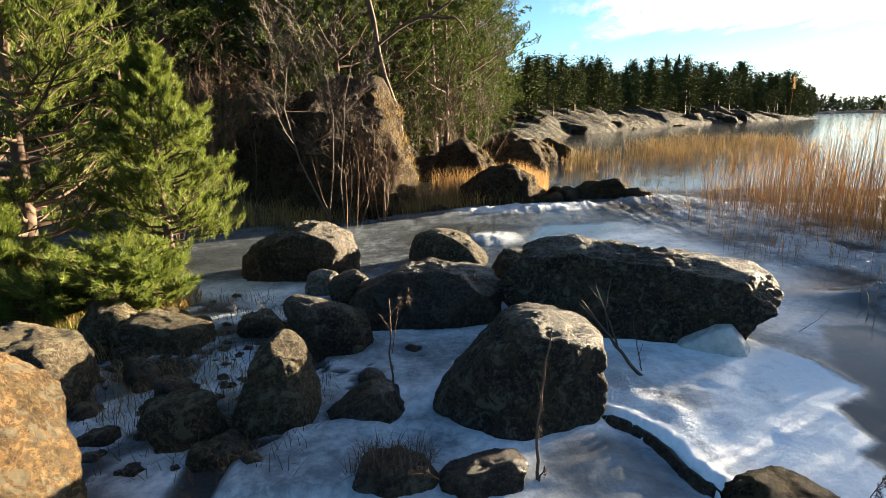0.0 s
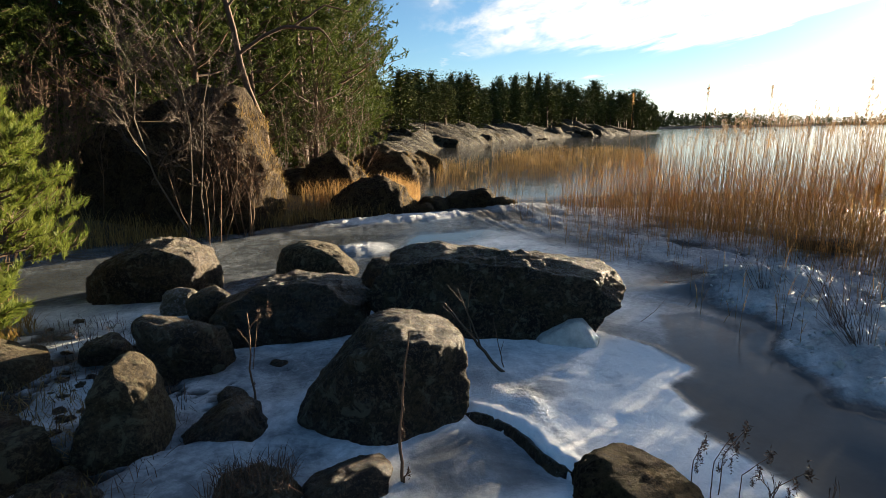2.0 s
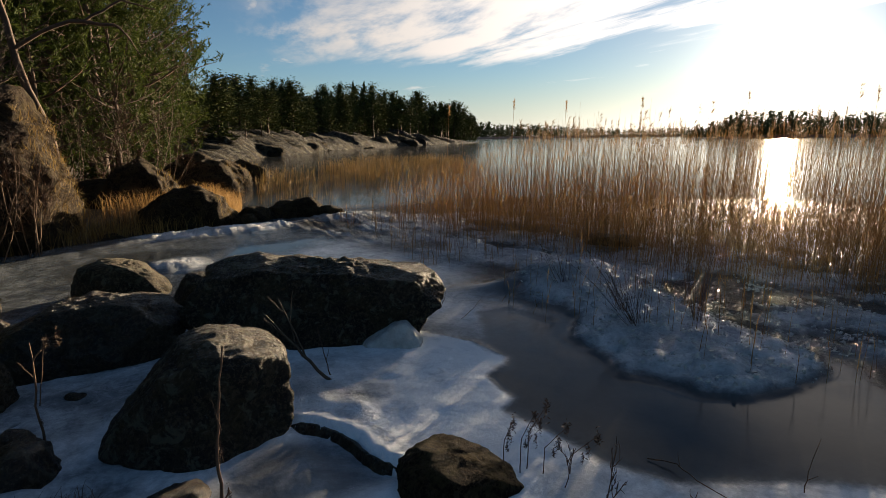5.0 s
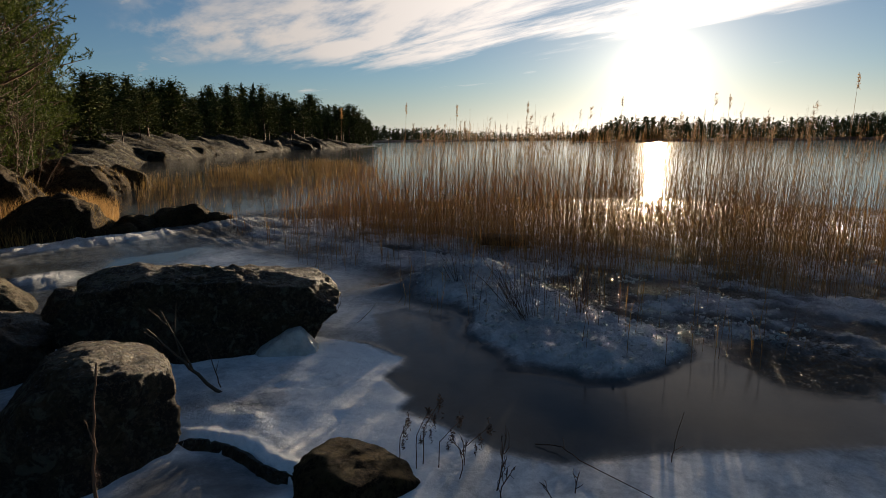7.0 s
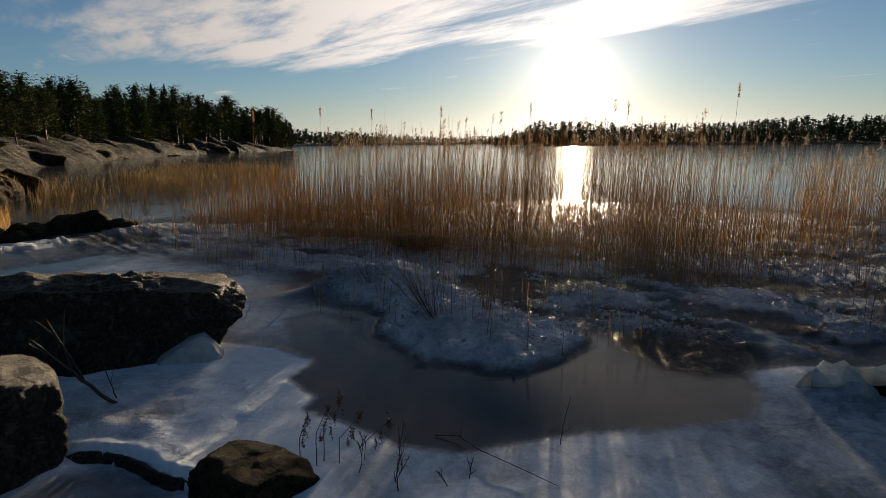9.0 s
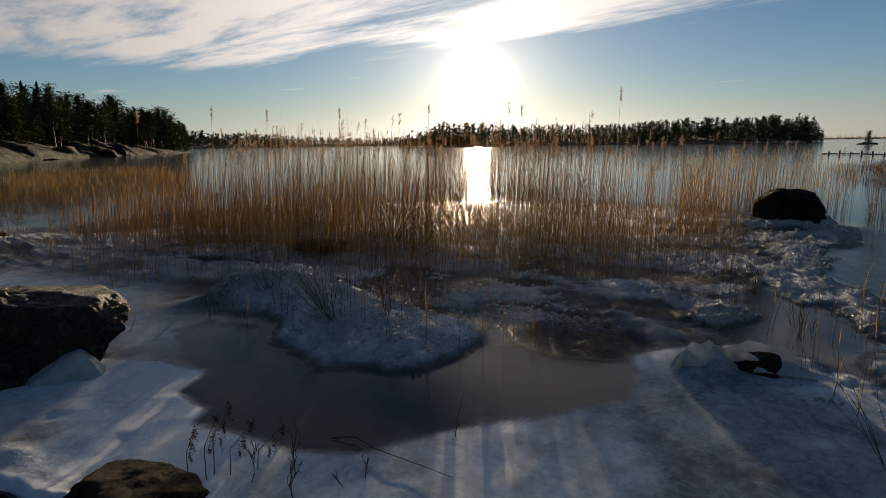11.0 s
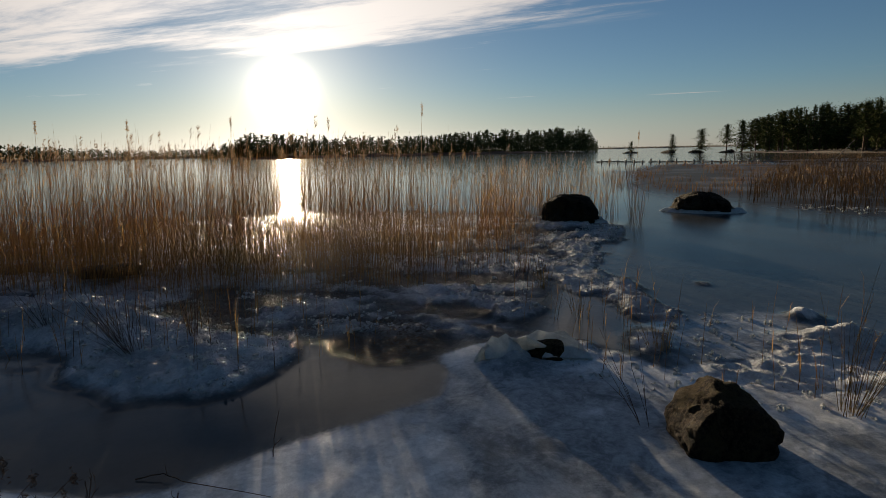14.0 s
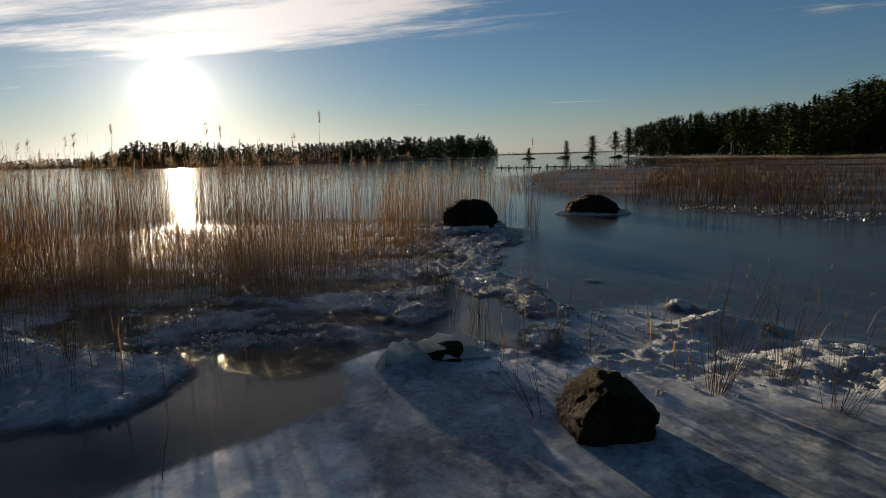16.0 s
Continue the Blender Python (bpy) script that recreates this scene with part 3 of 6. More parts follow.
    z = z + lumps * ((0.075 + 0.03 * smooth(x, 5, 6) * (1 - smooth(y, -0.3, 0.8))) * lively + 0.022 * solid * near * (1 - slab) * (1 - 0.5 * south)) + 0.06 * knobs * lively
    z = z + 0.016 * (fbm(x * 2.6, y * 7.0, 0, 45, 4, 0.6) - 0.5) * solid * near
    thin = solid * south
    z = z * (1 - thin * np.exp(-np.clip(sheet_d, 0, 9) / 0.3) * (1 - smooth(x, 4.1, 4.6)))
    z = z + 0.012 * solid * (1 - south) * smooth(sheet_d, 0.0, 0.08) - 0.02 * holes
    z = z * (1 - dark)
    # broken ledge: the upper sheet rises to a rounded brink over a sunken, thinner skin
    d, side = along(x + 0.25 * warp, y + 0.15 * warp, LEDGE)
    reach = smooth(x, 0.84, 0.98) * (1 - smooth(x, 1.3, 1.45)) * smooth(y, 2.1, 2.3)
    upper = smooth(side * d, -0.015, 0.015)
    z = z + reach * (upper * (0.05 * np.exp(-(d / 0.10) ** 2) + 0.035 * np.exp(-((d - 0.30) / 0.16) ** 2)) - (1 - upper) * 0.04 * np.exp(-(d / 0.35) ** 2))
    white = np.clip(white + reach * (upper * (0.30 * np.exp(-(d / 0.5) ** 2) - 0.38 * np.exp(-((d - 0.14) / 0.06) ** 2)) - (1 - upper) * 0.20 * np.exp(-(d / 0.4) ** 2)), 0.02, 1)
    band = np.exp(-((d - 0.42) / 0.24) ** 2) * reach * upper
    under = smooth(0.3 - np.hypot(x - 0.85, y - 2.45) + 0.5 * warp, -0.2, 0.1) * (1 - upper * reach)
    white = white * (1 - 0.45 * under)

    wet = 0.92 - np.clip(0.62 * solid * smooth(white, 0.3, 0.6) + 0.9 * lively + 0.35 * pale, 0, 0.85) - 0.03 * dark - 0.32 * bed * (1 - dark)
    east = smooth(x - 6.0, 0, 1.5) * (1 - smooth(y, -0.6, 0.8)) * (1 - smooth(np.hypot(x, y), 40, 90))
    wet = wet - 0.24 * east - 0.3 * brown
    shoal = np.maximum(smooth(inside(x + 3 * wide, y + 3 * wide, BANK), -1.0, 2.5), 0.8 * smooth(inside(x + 4 * wide, y + 4 * wide, LOW), -2.0, 4.0))
    white = np.maximum(white, shoal * (0.16 + 0.3 * smooth(fbm(x * 0.5, y * 0.5, 0, 48, 4), 0.45, 0.6)))
    wet = wet - 0.45 * shoal
    coarse = np.clip((0.15 - 0.06 * south) * solid + 0.9 * band + 0.9 * lively + 0.25 * solid * (1 - south) * smooth(large, 0.45, 0.6) + 0.12 * pale + 0.35 * bed, 0, 1) * (1 - dark) * (1 - 0.8 * slab)
    litter = np.clip(0.8 * shoal + 0.7 * bed * (1 - smooth(lanes, 0.40, 0.54)) + 0.95 * brown + 0.8 * holes + 0.35 * under, 0, 1)
    return z + 0.07 * lumps * band, white, wet, coarse, litter


xs = spread(-2.4, 6.6, 0.038, 3500, 1.15, 1.047)
ys = spread(-3.3, 5.9, 0.038, 3500, 1.15, 1.047)
v, f = sheet(xs, ys, lambda x, y: 0 * x)
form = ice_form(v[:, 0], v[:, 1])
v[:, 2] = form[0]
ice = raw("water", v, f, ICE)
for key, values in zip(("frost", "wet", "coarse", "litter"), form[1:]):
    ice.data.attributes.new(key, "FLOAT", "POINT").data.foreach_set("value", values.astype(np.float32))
tagged(ice, "frozen bay, dark clear ice with white crusted patches", "ice", kind="structure")

v, f = sheet(spread(-9, 3, 0.2, 3500, 1.16, 1.16), spread(-2, 14, 0.2, 3500, 1.16, 1.16), shore_height)
ground = raw("ground", v, f, SOIL)
tagged(ground, "wooded shore of brown litter, moss and soil", "ground", kind="structure")


def headland(name, line, depth, top, mat, label, seed, low=0.25):
    """Rising land behind a shoreline whose inland side is on the left of its run."""
    pts = [Vector((*p, 0)) for p in line]
    n = 40 * (len(pts) - 1)
    rows, vs = 26, []
    for i in range(n + 1):
        s = i / n * (len(pts) - 1)
        a = min(int(s), len(pts) - 2)
        p = pts[a].lerp(pts[a + 1], s - a)
        run = (pts[min(a + 2, len(pts) - 1)] - pts[max(a - 1, 0)]).normalized()
        inland = Vector((-run.y, run.x, 0))
        ends = min(1, 4 * min(i, n - i) / n + 0.15)
        for j in range(rows):
            t = j / (rows - 1)
            q = p + inland * (depth * (t ** 1.4) - 0.02 * depth)
            r = float(fbm(q.x * 0.16, q.y * 0.16, 0, seed, 5, 0.62))
            z = -0.5 + top * ends * ((1 - math.exp(-5 * t)) * (0.35 + 1.1 * r) + 0.35 * (r - 0.5)) + low
            z += 0.16 * top * ends * (float(fbm(q.x * 0.7, q.y * 0.7, 0, seed + 20, 3, 0.6)) - 0.5)
            vs.append((q.x, q.y, z))
    i = (np.arange(n)[:, None] * rows + np.arange(rows - 1)[None, :]).ravel()
    ob = raw(name, vs, np.stack([i, i + rows, i + rows + 1, i + 1], 1), mat)
    return tagged(ob, label, "land", kind="structure")


CAPE = [polar(4, 40), polar(6.5, 50), polar(9.5, 61), polar(15, 88), polar(21.6, 125), polar(27, 160), polar(30.4, 182)]
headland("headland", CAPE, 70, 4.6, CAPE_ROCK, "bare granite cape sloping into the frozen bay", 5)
EAST = [polar(150, 70), polar(132, 84), polar(117, 98), polar(110, 108), polar(103, 125), polar(97, 150), polar(91.5, 170)]
headland("headland", EAST[::-1], 60, 0.7, SOIL, "low dark wooded point across the ice", 6)
ISLE = [polar(47, 330), polar(55, 290), polar(65, 280), polar(75, 285), polar(85.3, 300)]
headland("island", ISLE, 60, 1.5, SOIL, "low wooded island under the sun", 7)
FARSHORE = [polar(24, 620), polar(31, 640), polar(40, 680), polar(50, 700), polar(60, 760)]
headland("far_shore", FARSHORE, 120, 2.5, SOIL, "distant wooded shore beyond the ice", 8)
FAREAST = [polar(80, 900), polar(86, 900), polar(93, 950), polar(100, 900)]
headland("far_shore", FAREAST, 120, 2.0, SOIL, "faint low shore at the horizon", 9)


# ---- plants: builders ----
class Batch:
    """Collects many small pieces into one mesh."""

    def __init__(self):
        self.v, self.f, self.n = [], [], 0

    def add(self, verts, faces):
        self.v.append(np.asarray(verts, float).reshape(-1, 3))
        self.f.extend((np.asarray(faces) + self.n).tolist())
        self.n += len(self.v[-1])

    def tube(self, pts, radii, sides=3):
        pts = np.asarray(pts, float)
        radii = np.asarray(radii, float)
        axis = pts[-1] - pts[0]
        a = np.cross(axis, (0.31, 0.2, 0.93) if abs(axis[2]) < 0.8 * np.linalg.norm(axis) else (1, 0.1, 0))
        a /= np.linalg.norm(a) + 1e-9
        b = np.cross(axis, a)
        b /= np.linalg.norm(b) + 1e-9
        t = np.arange(sides) * 2 * math.pi / sides
        ring = np.cos(t)[:, None] * a + np.sin(t)[:, None] * b
        verts = pts[:, None, :] + radii[:, None, None] * ring[None]
        n = len(pts)
        i = np.arange(n - 1)[:, None] * sides
        j = np.arange(sides)[None, :]
        k = (j + 1) % sides
        self.add(verts, np.stack([i + j, i + k, i + sides + k, i + sides + j], -1).reshape(-1, 4))

    def needles(self, pos, way, length, width, count, rng, open_angle=0.9):
        """Tufts of needles: count thin blades on each shoot."""
        pos, way = np.repeat(pos, count, 0), np.repeat(way, count, 0)
        n = len(pos)
        way = way / (np.linalg.norm(way, axis=1)[:, None] + 1e-9)
        side = rng.normal(size=(n, 3))
        side -= (side * way).sum(1)[:, None] * way
        side /= np.linalg.norm(side, axis=1)[:, None] + 1e-9
        ang = rng.uniform(0.25, open_angle, n)[:, None]
        out = way * np.cos(ang) + side * np.sin(ang)
        base = pos + way * rng.uniform(-1.0, 0.5, n)[:, None] * length
        across = np.cross(out, way)
        across /= np.linalg.norm(across, axis=1)[:, None] + 1e-9
        long = length * rng.uniform(0.7, 1.15, n)[:, None]
        tri = np.stack([base - across * width, base + across * width, base + out * long], 1)
        self.add(tri, np.arange(3 * n).reshape(-1, 3))

    def mesh(self, name, mat, parent=None, shade=False):
        return raw(name, np.concatenate(self.v), self.f, mat, parent, shade)


def pine(seed, H, start, reach, limbs, subs, tufts, length, width, count, needle, name="pine_tree", shape="round", sides=5, girth=0.018, droop=0.0, twigs=True, bunch=0.0, twist=0.3, perk=0.0, tight=0.9):
    """A pine: bent trunk, whorls of limbs that rise at their ends, shoots with needle tufts."""
    rng = np.random.default_rng(seed)
    tree = root(name, 0, 0, 0)
    wood, crown = Batch(), Batch()
    hs = np.linspace(0, 1, 9)
    bend = rng.uniform(-0.03, 0.03, 2) * H
    trunk = np.stack([bend[0] * np.sin(hs * 3), bend[1] * np.sin(hs * 2.4), hs * H], 1)
    wood.tube(trunk, H * girth * (1.05 - hs) ** 0.8 + 0.006, max(sides, 6))
    branch = wood
    P, D = [], []
    for i in range(limbs):
        t = start + (1 - start) * ((i + rng.uniform(0, 1)) / limbs)
        u = (t - start) / (1 - start)
        if shape == "cone":
            size = reach * (1.02 - u) ** 0.85
        elif shape == "flat":
            size = reach * (0.55 + 0.6 * math.sin(min(1, u * 1.1) * math.pi * 0.8)) * (1.0 if u < 0.85 else 0.7)
        else:
            size = reach * (0.35 + 0.75 * math.sin((0.12 + 0.86 * u) * math.pi))
        size *= rng.uniform(0.65, 1.15)
        a = i * 2.399 + rng.uniform(-0.5, 0.5)
        base = np.array([np.interp(t, hs, trunk[:, 0]), np.interp(t, hs, trunk[:, 1]), t * H])
        lift = rng.uniform(0.0, 0.45) + 0.6 * u - droop
        out = np.array([math.cos(a), math.sin(a), 0.0])
        s = np.linspace(0, 1, 5)
        pts = base + size * (s[:, None] * out + (lift * s ** 1.6)[:, None] * np.array([0, 0, 1.0])) + rng.normal(0, 0.03 * size, (5, 3)) * s[:, None]
        branch.tube(pts, 0.019 * size * (1.1 - s) + 0.003, 3)
        for j in range(subs):
            q = 0.25 + 0.75 * (j + rng.uniform(0, 1)) / subs
            p = np.array([np.interp(q, s, pts[:, c]) for c in range(3)])
            turn = a + rng.choice([-1, 1]) * rng.uniform(0.3, 1.2)
            d = np.array([math.cos(turn), math.sin(turn), rng.uniform(0.0, 0.9)])
            d /= np.linalg.norm(d)
            L = size * (0.16 + 0.30 * (1.1 - q)) * rng.uniform(0.7, 1.3)
            if twigs:
                branch.tube([p, p + d * L], [0.004 + 0.006 * size, 0.003], 3)
            for m in range(tufts):
                e = bunch + (1 - bunch) * (m + 0.6) / tufts
                P.append(p + d * L * e + rng.normal(0, (0.12 - 0.06 * bunch) * L, 3))
                D.append(d + np.array([0, 0, 0.5 * e]) + rng.normal(0, 0.3 + 0.8 * bunch * twist, 3) + np.array([0, 0, perk]))
    crown.needles(np.array(P), np.array(D), length, width, count, rng, tight)
    wood.mesh("trunk", BARK, tree, True)
    crown.mesh("crown", needle, tree)
    return tree


def spray(b, centre, radius, size, n, rng, flat=0.55, hang=0.0):
    """Loose clumps of foliage: n small pointed sprays round each centre."""
    c = np.repeat(np.asarray(centre, float), n, 0)
    r = np.repeat(np.broadcast_to(radius, len(centre)), n)[:, None]
    off = rng.normal(0, 0.5, c.shape).clip(-1.1, 1.1) * np.array([1, 1, flat])
    out = off * np.array([1, 1, 0.6]) + rng.normal(0, 0.35, c.shape) + np.array([0, 0, 0.1 - hang])
    out /= np.linalg.norm(out, axis=1)[:, None] + 1e-9
    side = np.cross(out, rng.normal(size=c.shape))
    side /= np.linalg.norm(side, axis=1)[:, None] + 1e-9
    L = np.repeat(np.broadcast_to(size, len(centre)), n)[:, None] * rng.uniform(0.5, 1.3, (len(c), 1))
    p = c + off * r
    b.add(np.stack([p - out * L * 0.5 - side * L * 0.22, p - out * L * 0.5 + side * L * 0.22, p + out * L * 0.6], 1), np.arange(3 * len(c)).reshape(-1, 3))


def conifer(wood, crown, x, y, z, H, kind, rng, fine=1.0, wide=1.0):
    """A tree of the far woods: kind 0 a tall pine, 1 a broad pine, 2 a spruce, 3 a bushy pine."""
    bend = rng.uniform(-0.02, 0.02, 2) * H
    hs = np.linspace(0, 1, 5)
    trunk = np.stack([x + bend[0] * np.sin(hs * 3), y + bend[1] * np.sin(hs * 3), z + hs * H * 0.96], 1)
    wood.tube(trunk, H * 0.013 * (1.08 - hs) + 0.02, 4)
    base = np.array([x, y, z])
    bulk = fine ** -0.8
    if kind == 2:
        m = int(34 * fine)
        u = (np.arange(m) + rng.uniform(0, 1, m)) / m
        r = H * wide * 0.17 * (1.0 - u) ** 0.9 * rng.uniform(0.55, 1.1, m) + 0.006 * H
        a = np.arange(m) * 2.4 + rng.uniform(-0.4, 0.4, m)
        way = np.stack([np.cos(a), np.sin(a), np.zeros(m)], 1)
        for s in (0.35, 0.8):
            spray(crown, base + way * (r * s)[:, None] + np.stack([0 * u, 0 * u, H * (0.05 + 0.93 * u) - 0.25 * r * s], 1), r * 0.42 + 0.008 * H, bulk * H * (0.035 + 0.035 * (1 - u)), max(3, int(11 * fine)), rng, 0.35, 0.35)
        spray(crown, base + np.stack([0 * hs, 0 * hs, H * (0.9 + 0.09 * hs)], 1), 0.006 * H, 0.035 * H, 4, rng, 1.0, -1.2)
        return
    low, reach = ((0.42, 0.17), (0.30, 0.24), (0, 0), (0.06, 0.21))[kind]
    m = int((26, 26, 0, 34)[kind] * fine)
    u = (np.arange(m) + rng.uniform(0, 1, m)) / m
    body = np.sin((0.16 + 0.80 * u) * math.pi) if kind != 3 else (1.05 - u) ** 0.6
    r = H * wide * reach * body * rng.uniform(0.35, 1.1, m)
    a = np.arange(m) * 2.4 + rng.uniform(-0.6, 0.6, m)
    way = np.stack([np.cos(a), np.sin(a), np.zeros(m)], 1)
    at = base + way * r[:, None] + np.stack([0 * u, 0 * u, H * (low + (0.97 - low) * u) + 0.10 * r], 1)
    for i in range(0, m, 2):
        foot = base + np.array([0, 0, at[i][2] - z - 0.25 * r[i]])
        wood.tube([foot, at[i]], [0.006 * H, 0.003 * H], 3)
    spray(crown, at, H * 0.085 * rng.uniform(0.7, 1.25, m), 0.031 * H * bulk, max(8, int(36 * fine)), rng, 0.5)
    spray(crown, base + np.stack([0 * u, 0 * u, H * (low + (0.92 - low) * u)], 1), H * 0.15 * wide * (1.12 - u), 0.06 * H * bulk, max(7, int(20 * fine)), rng, 0.6)


def shrub(x, y, z, H, stems, seed, mat, label, name="bare_shrub", wide=0.5, depth=3, r0=0.014, forks=5, category="shrub", side=0.42):
    """A leafless shrub: stems that fork again and again into thin twigs."""
    rng = np.random.default_rng(seed)
    ob = root(name, x, y, z)
    for i in range(stems):
        b = Batch()

        def grow(p, d, L, r, level):
            s = np.linspace(0, 1, 5 if level < 2 else 3)
            bow = rng.normal(0, 0.11 * L, 3)
            pts = p + np.outer(s * L, d) + np.outer(np.sin(s * 3.14), bow) + np.outer(s ** 2 * 0.10 * L, (0, 0, 1)) + rng.normal(0, 0.014 * L, (len(s), 3)) * (s > 0)[:, None]
            b.tube(pts, r * (1 - 0.65 * s), 3 if level else 4)
            if level >= depth:
                return
            for q in range(forks if level else forks + 3):
                t = rng.uniform(0.22, 0.98)
                c = np.array([np.interp(t, s, pts[:, k]) for k in range(3)])
                e = d + rng.normal(0, side if level == 0 else 0.45, 3) + np.array([0, 0, 0.12])
                e /= np.linalg.norm(e)
                grow(c, e, L * rng.uniform(0.28, 0.52) * (1.15 - 0.4 * t), max(r * (1 - 0.6 * t) * 0.55, 0.0028), level + 1)

        a = i * 2.4 + rng.uniform(-0.5, 0.5)
        d = np.array([math.cos(a) * wide * rng.uniform(0.1, 1), math.sin(a) * wide * rng.uniform(0.1, 1), 1.0])
        grow(np.array([math.cos(a), math.sin(a), 0]) * 0.08 * rng.uniform(0, 1.5) * stems ** 0.5, d / np.linalg.norm(d), H * rng.uniform(0.6, 0.95), r0 * rng.uniform(0.7, 1.2), 0)
        b.mesh("stem", mat, ob)
    return tagged(ob, label, category)


def blades(pos, length, lean, width, rng, bend=0.5):
    """Grass or leaf blades: each a bent strip of two quads to a point."""
    n = len(pos)
    a = rng.uniform(0, 2 * math.pi, n)
    tilt = rng.uniform(0.05, 1, n) * lean
    out = np.stack([np.cos(a) * np.sin(tilt), np.sin(a) * np.sin(tilt), np.cos(tilt)], 1)
    L = (length * rng.uniform(0.5, 1.15, n))[:, None]
    across = np.stack([-np.sin(a), np.cos(a), np.zeros(n)], 1) * width
    flatout = np.stack([np.cos(a), np.sin(a), np.zeros(n)], 1)
    m = pos + out * L * 0.55
    tip = m + (out * (1 - bend) + flatout * bend * 0.8) * L * 0.5
    verts = np.stack([pos - across, pos + across, m + across * 0.7, m - across * 0.7, tip], 1)
    i = np.arange(n)[:, None] * 5
    quads = (i + np.array([[0, 1, 2, 3]])).tolist()
    tris = (i + np.array([[3, 2, 4]])).tolist()
    return verts.reshape(-1, 3), quads, tris


def grass(name, label, pos, length, lean, width, seed, mat=None, category="grass", bend=0.5):
    rng = np.random.default_rng(seed)
    v, q, t = blades(np.asarray(pos, float), length, lean, width, rng, bend)
    ob = raw(name, v, q + t, mat or GRASS, None, False)
    return tagged(ob, label, category, kind="stuff")


def scatter(poly, n, seed, weight=None):
    """Random places inside an outline."""
    rng = np.random.default_rng(seed)
    a = np.array(poly)
    lo, hi = a.min(0), a.max(0)
    got = np.zeros((0, 2))
    while len(got) < n:
        p = rng.uniform(lo, hi, (n * 3, 2))
        keep = inside(p[:, 0], p[:, 1], poly) > 0
        if weight:
            keep &= rng.uniform(0, 1, len(p)) < weight(p[:, 0], p[:, 1])
        got = np.concatenate([got, p[keep]])
    return got[:n]


def reeds(name, label, poly, n, tall, seed, plumes=0.3, weight=None, thick=0.0021, leaves=3, low=0.35, grow=None, mat=None):
    rng = np.random.default_rng(seed)
    p = scatter(poly, n, seed, weight)
    z = ice_form(p[:, 0], p[:, 1])[0] - 0.02
    short = rng.uniform(0, 1, n) < low
    H = tall * np.where(short, rng.uniform(0.22, 0.62, n), np.clip(rng.normal(0.84, 0.10, n), 0.5, 1.12))
    if grow:
        H = H * grow(p[:, 0], p[:, 1])
    a = rng.normal(-0.6, 0.9, n)
    lean = np.abs(rng.normal(0.0, 0.10, n)) + (rng.uniform(0, 1, n) < 0.05) * rng.uniform(0.2, 0.7, n)
    s = np.array([0, 0.35, 0.7, 1.0])
    away = np.stack([np.cos(a), np.sin(a), np.zeros(n)], 1)
    base = np.stack([p[:, 0], p[:, 1], z], 1)
    line = base[:, None, :] + (H[:, None] * s)[:, :, None] * np.array([0, 0, 1.0]) * np.cos(lean)[:, None, None] + (H[:, None] * (0.5 * s + 0.5 * s ** 2) * np.sin(lean)[:, None])[:, :, None] * away[:, None, :]
    t = np.arange(3) * 2 * math.pi / 3
    ring = np.stack([np.cos(t), np.sin(t), np.zeros(3)], 1)
    rad = thick * np.array([1.1, 1.0, 0.8, 0.35])
    verts = line[:, :, None, :] + (rad[None, :, None] * rng.uniform(0.7, 1.25, n)[:, None, None])[..., None] * ring[None, None]
    stems = Batch()
    i = (np.arange(n) * 12)[:, None, None] + (np.arange(3) * 3)[None, :, None]
    j, k = np.arange(3)[None, None, :], (np.arange(3)[None, None, :] + 1) % 3
    stems.add(verts, np.stack([i + j, i + k, i + 3 + k, i + 3 + j], -1).reshape(-1, 4))
    which = np.repeat(np.arange(n), leaves)
    which = which[rng.uniform(0, 1, len(which)) < 0.75]
    q = rng.uniform(0.3, 0.9, len(which))
    at = line[which, 0] * (1 - q)[:, None] + line[which, 3] * q[:, None]
    v, quads, tris = blades(at, 0.30, 0.55, 0.0028, rng, 0.4)
    off = stems.n
    stems.v.append(v)
    stems.n += len(v)
    stems.f.extend((np.array(quads) + off).tolist() + (np.array(tris) + off).tolist())
    ob = tagged(stems.mesh(name, mat or REED), label, "reeds", kind="stuff")
    if plumes:
        heads = np.where((rng.uniform(0, 1, n) < plumes) & ~short & (H > 0.72 * tall))[0]
        tip = line[heads, 3]
        m = 16
        tip, aw = np.repeat(tip, m, 0), np.repeat(away[heads], m, 0)
        drop = rng.uniform(-0.15, 0.04, len(tip))
        c = tip + np.array([0, 0, 1.0]) * drop[:, None] + aw * (0.03 * rng.uniform(0, 1, len(tip)))[:, None]
        d = aw * 0.6 + np.array([0, 0, 0.7]) + rng.normal(0, 0.28, c.shape)
        d /= np.linalg.norm(d, axis=1)[:, None]
        side = np.cross(d, rng.normal(size=c.shape))
        side /= np.linalg.norm(side, axis=1)[:, None]
        L = rng.uniform(0.04, 0.09, len(c))[:, None]
        tri = np.stack([c - side * 0.006, c + side * 0.006, c + d * L], 1)
        b = Batch()
        b.add(tri, np.arange(3 * len(c)).reshape(-1, 3))
        tagged(b.mesh("reed_plumes", PLUME), "feathery pale seed heads on the tall reeds", "reed plumes", kind="stuff")
    return ob


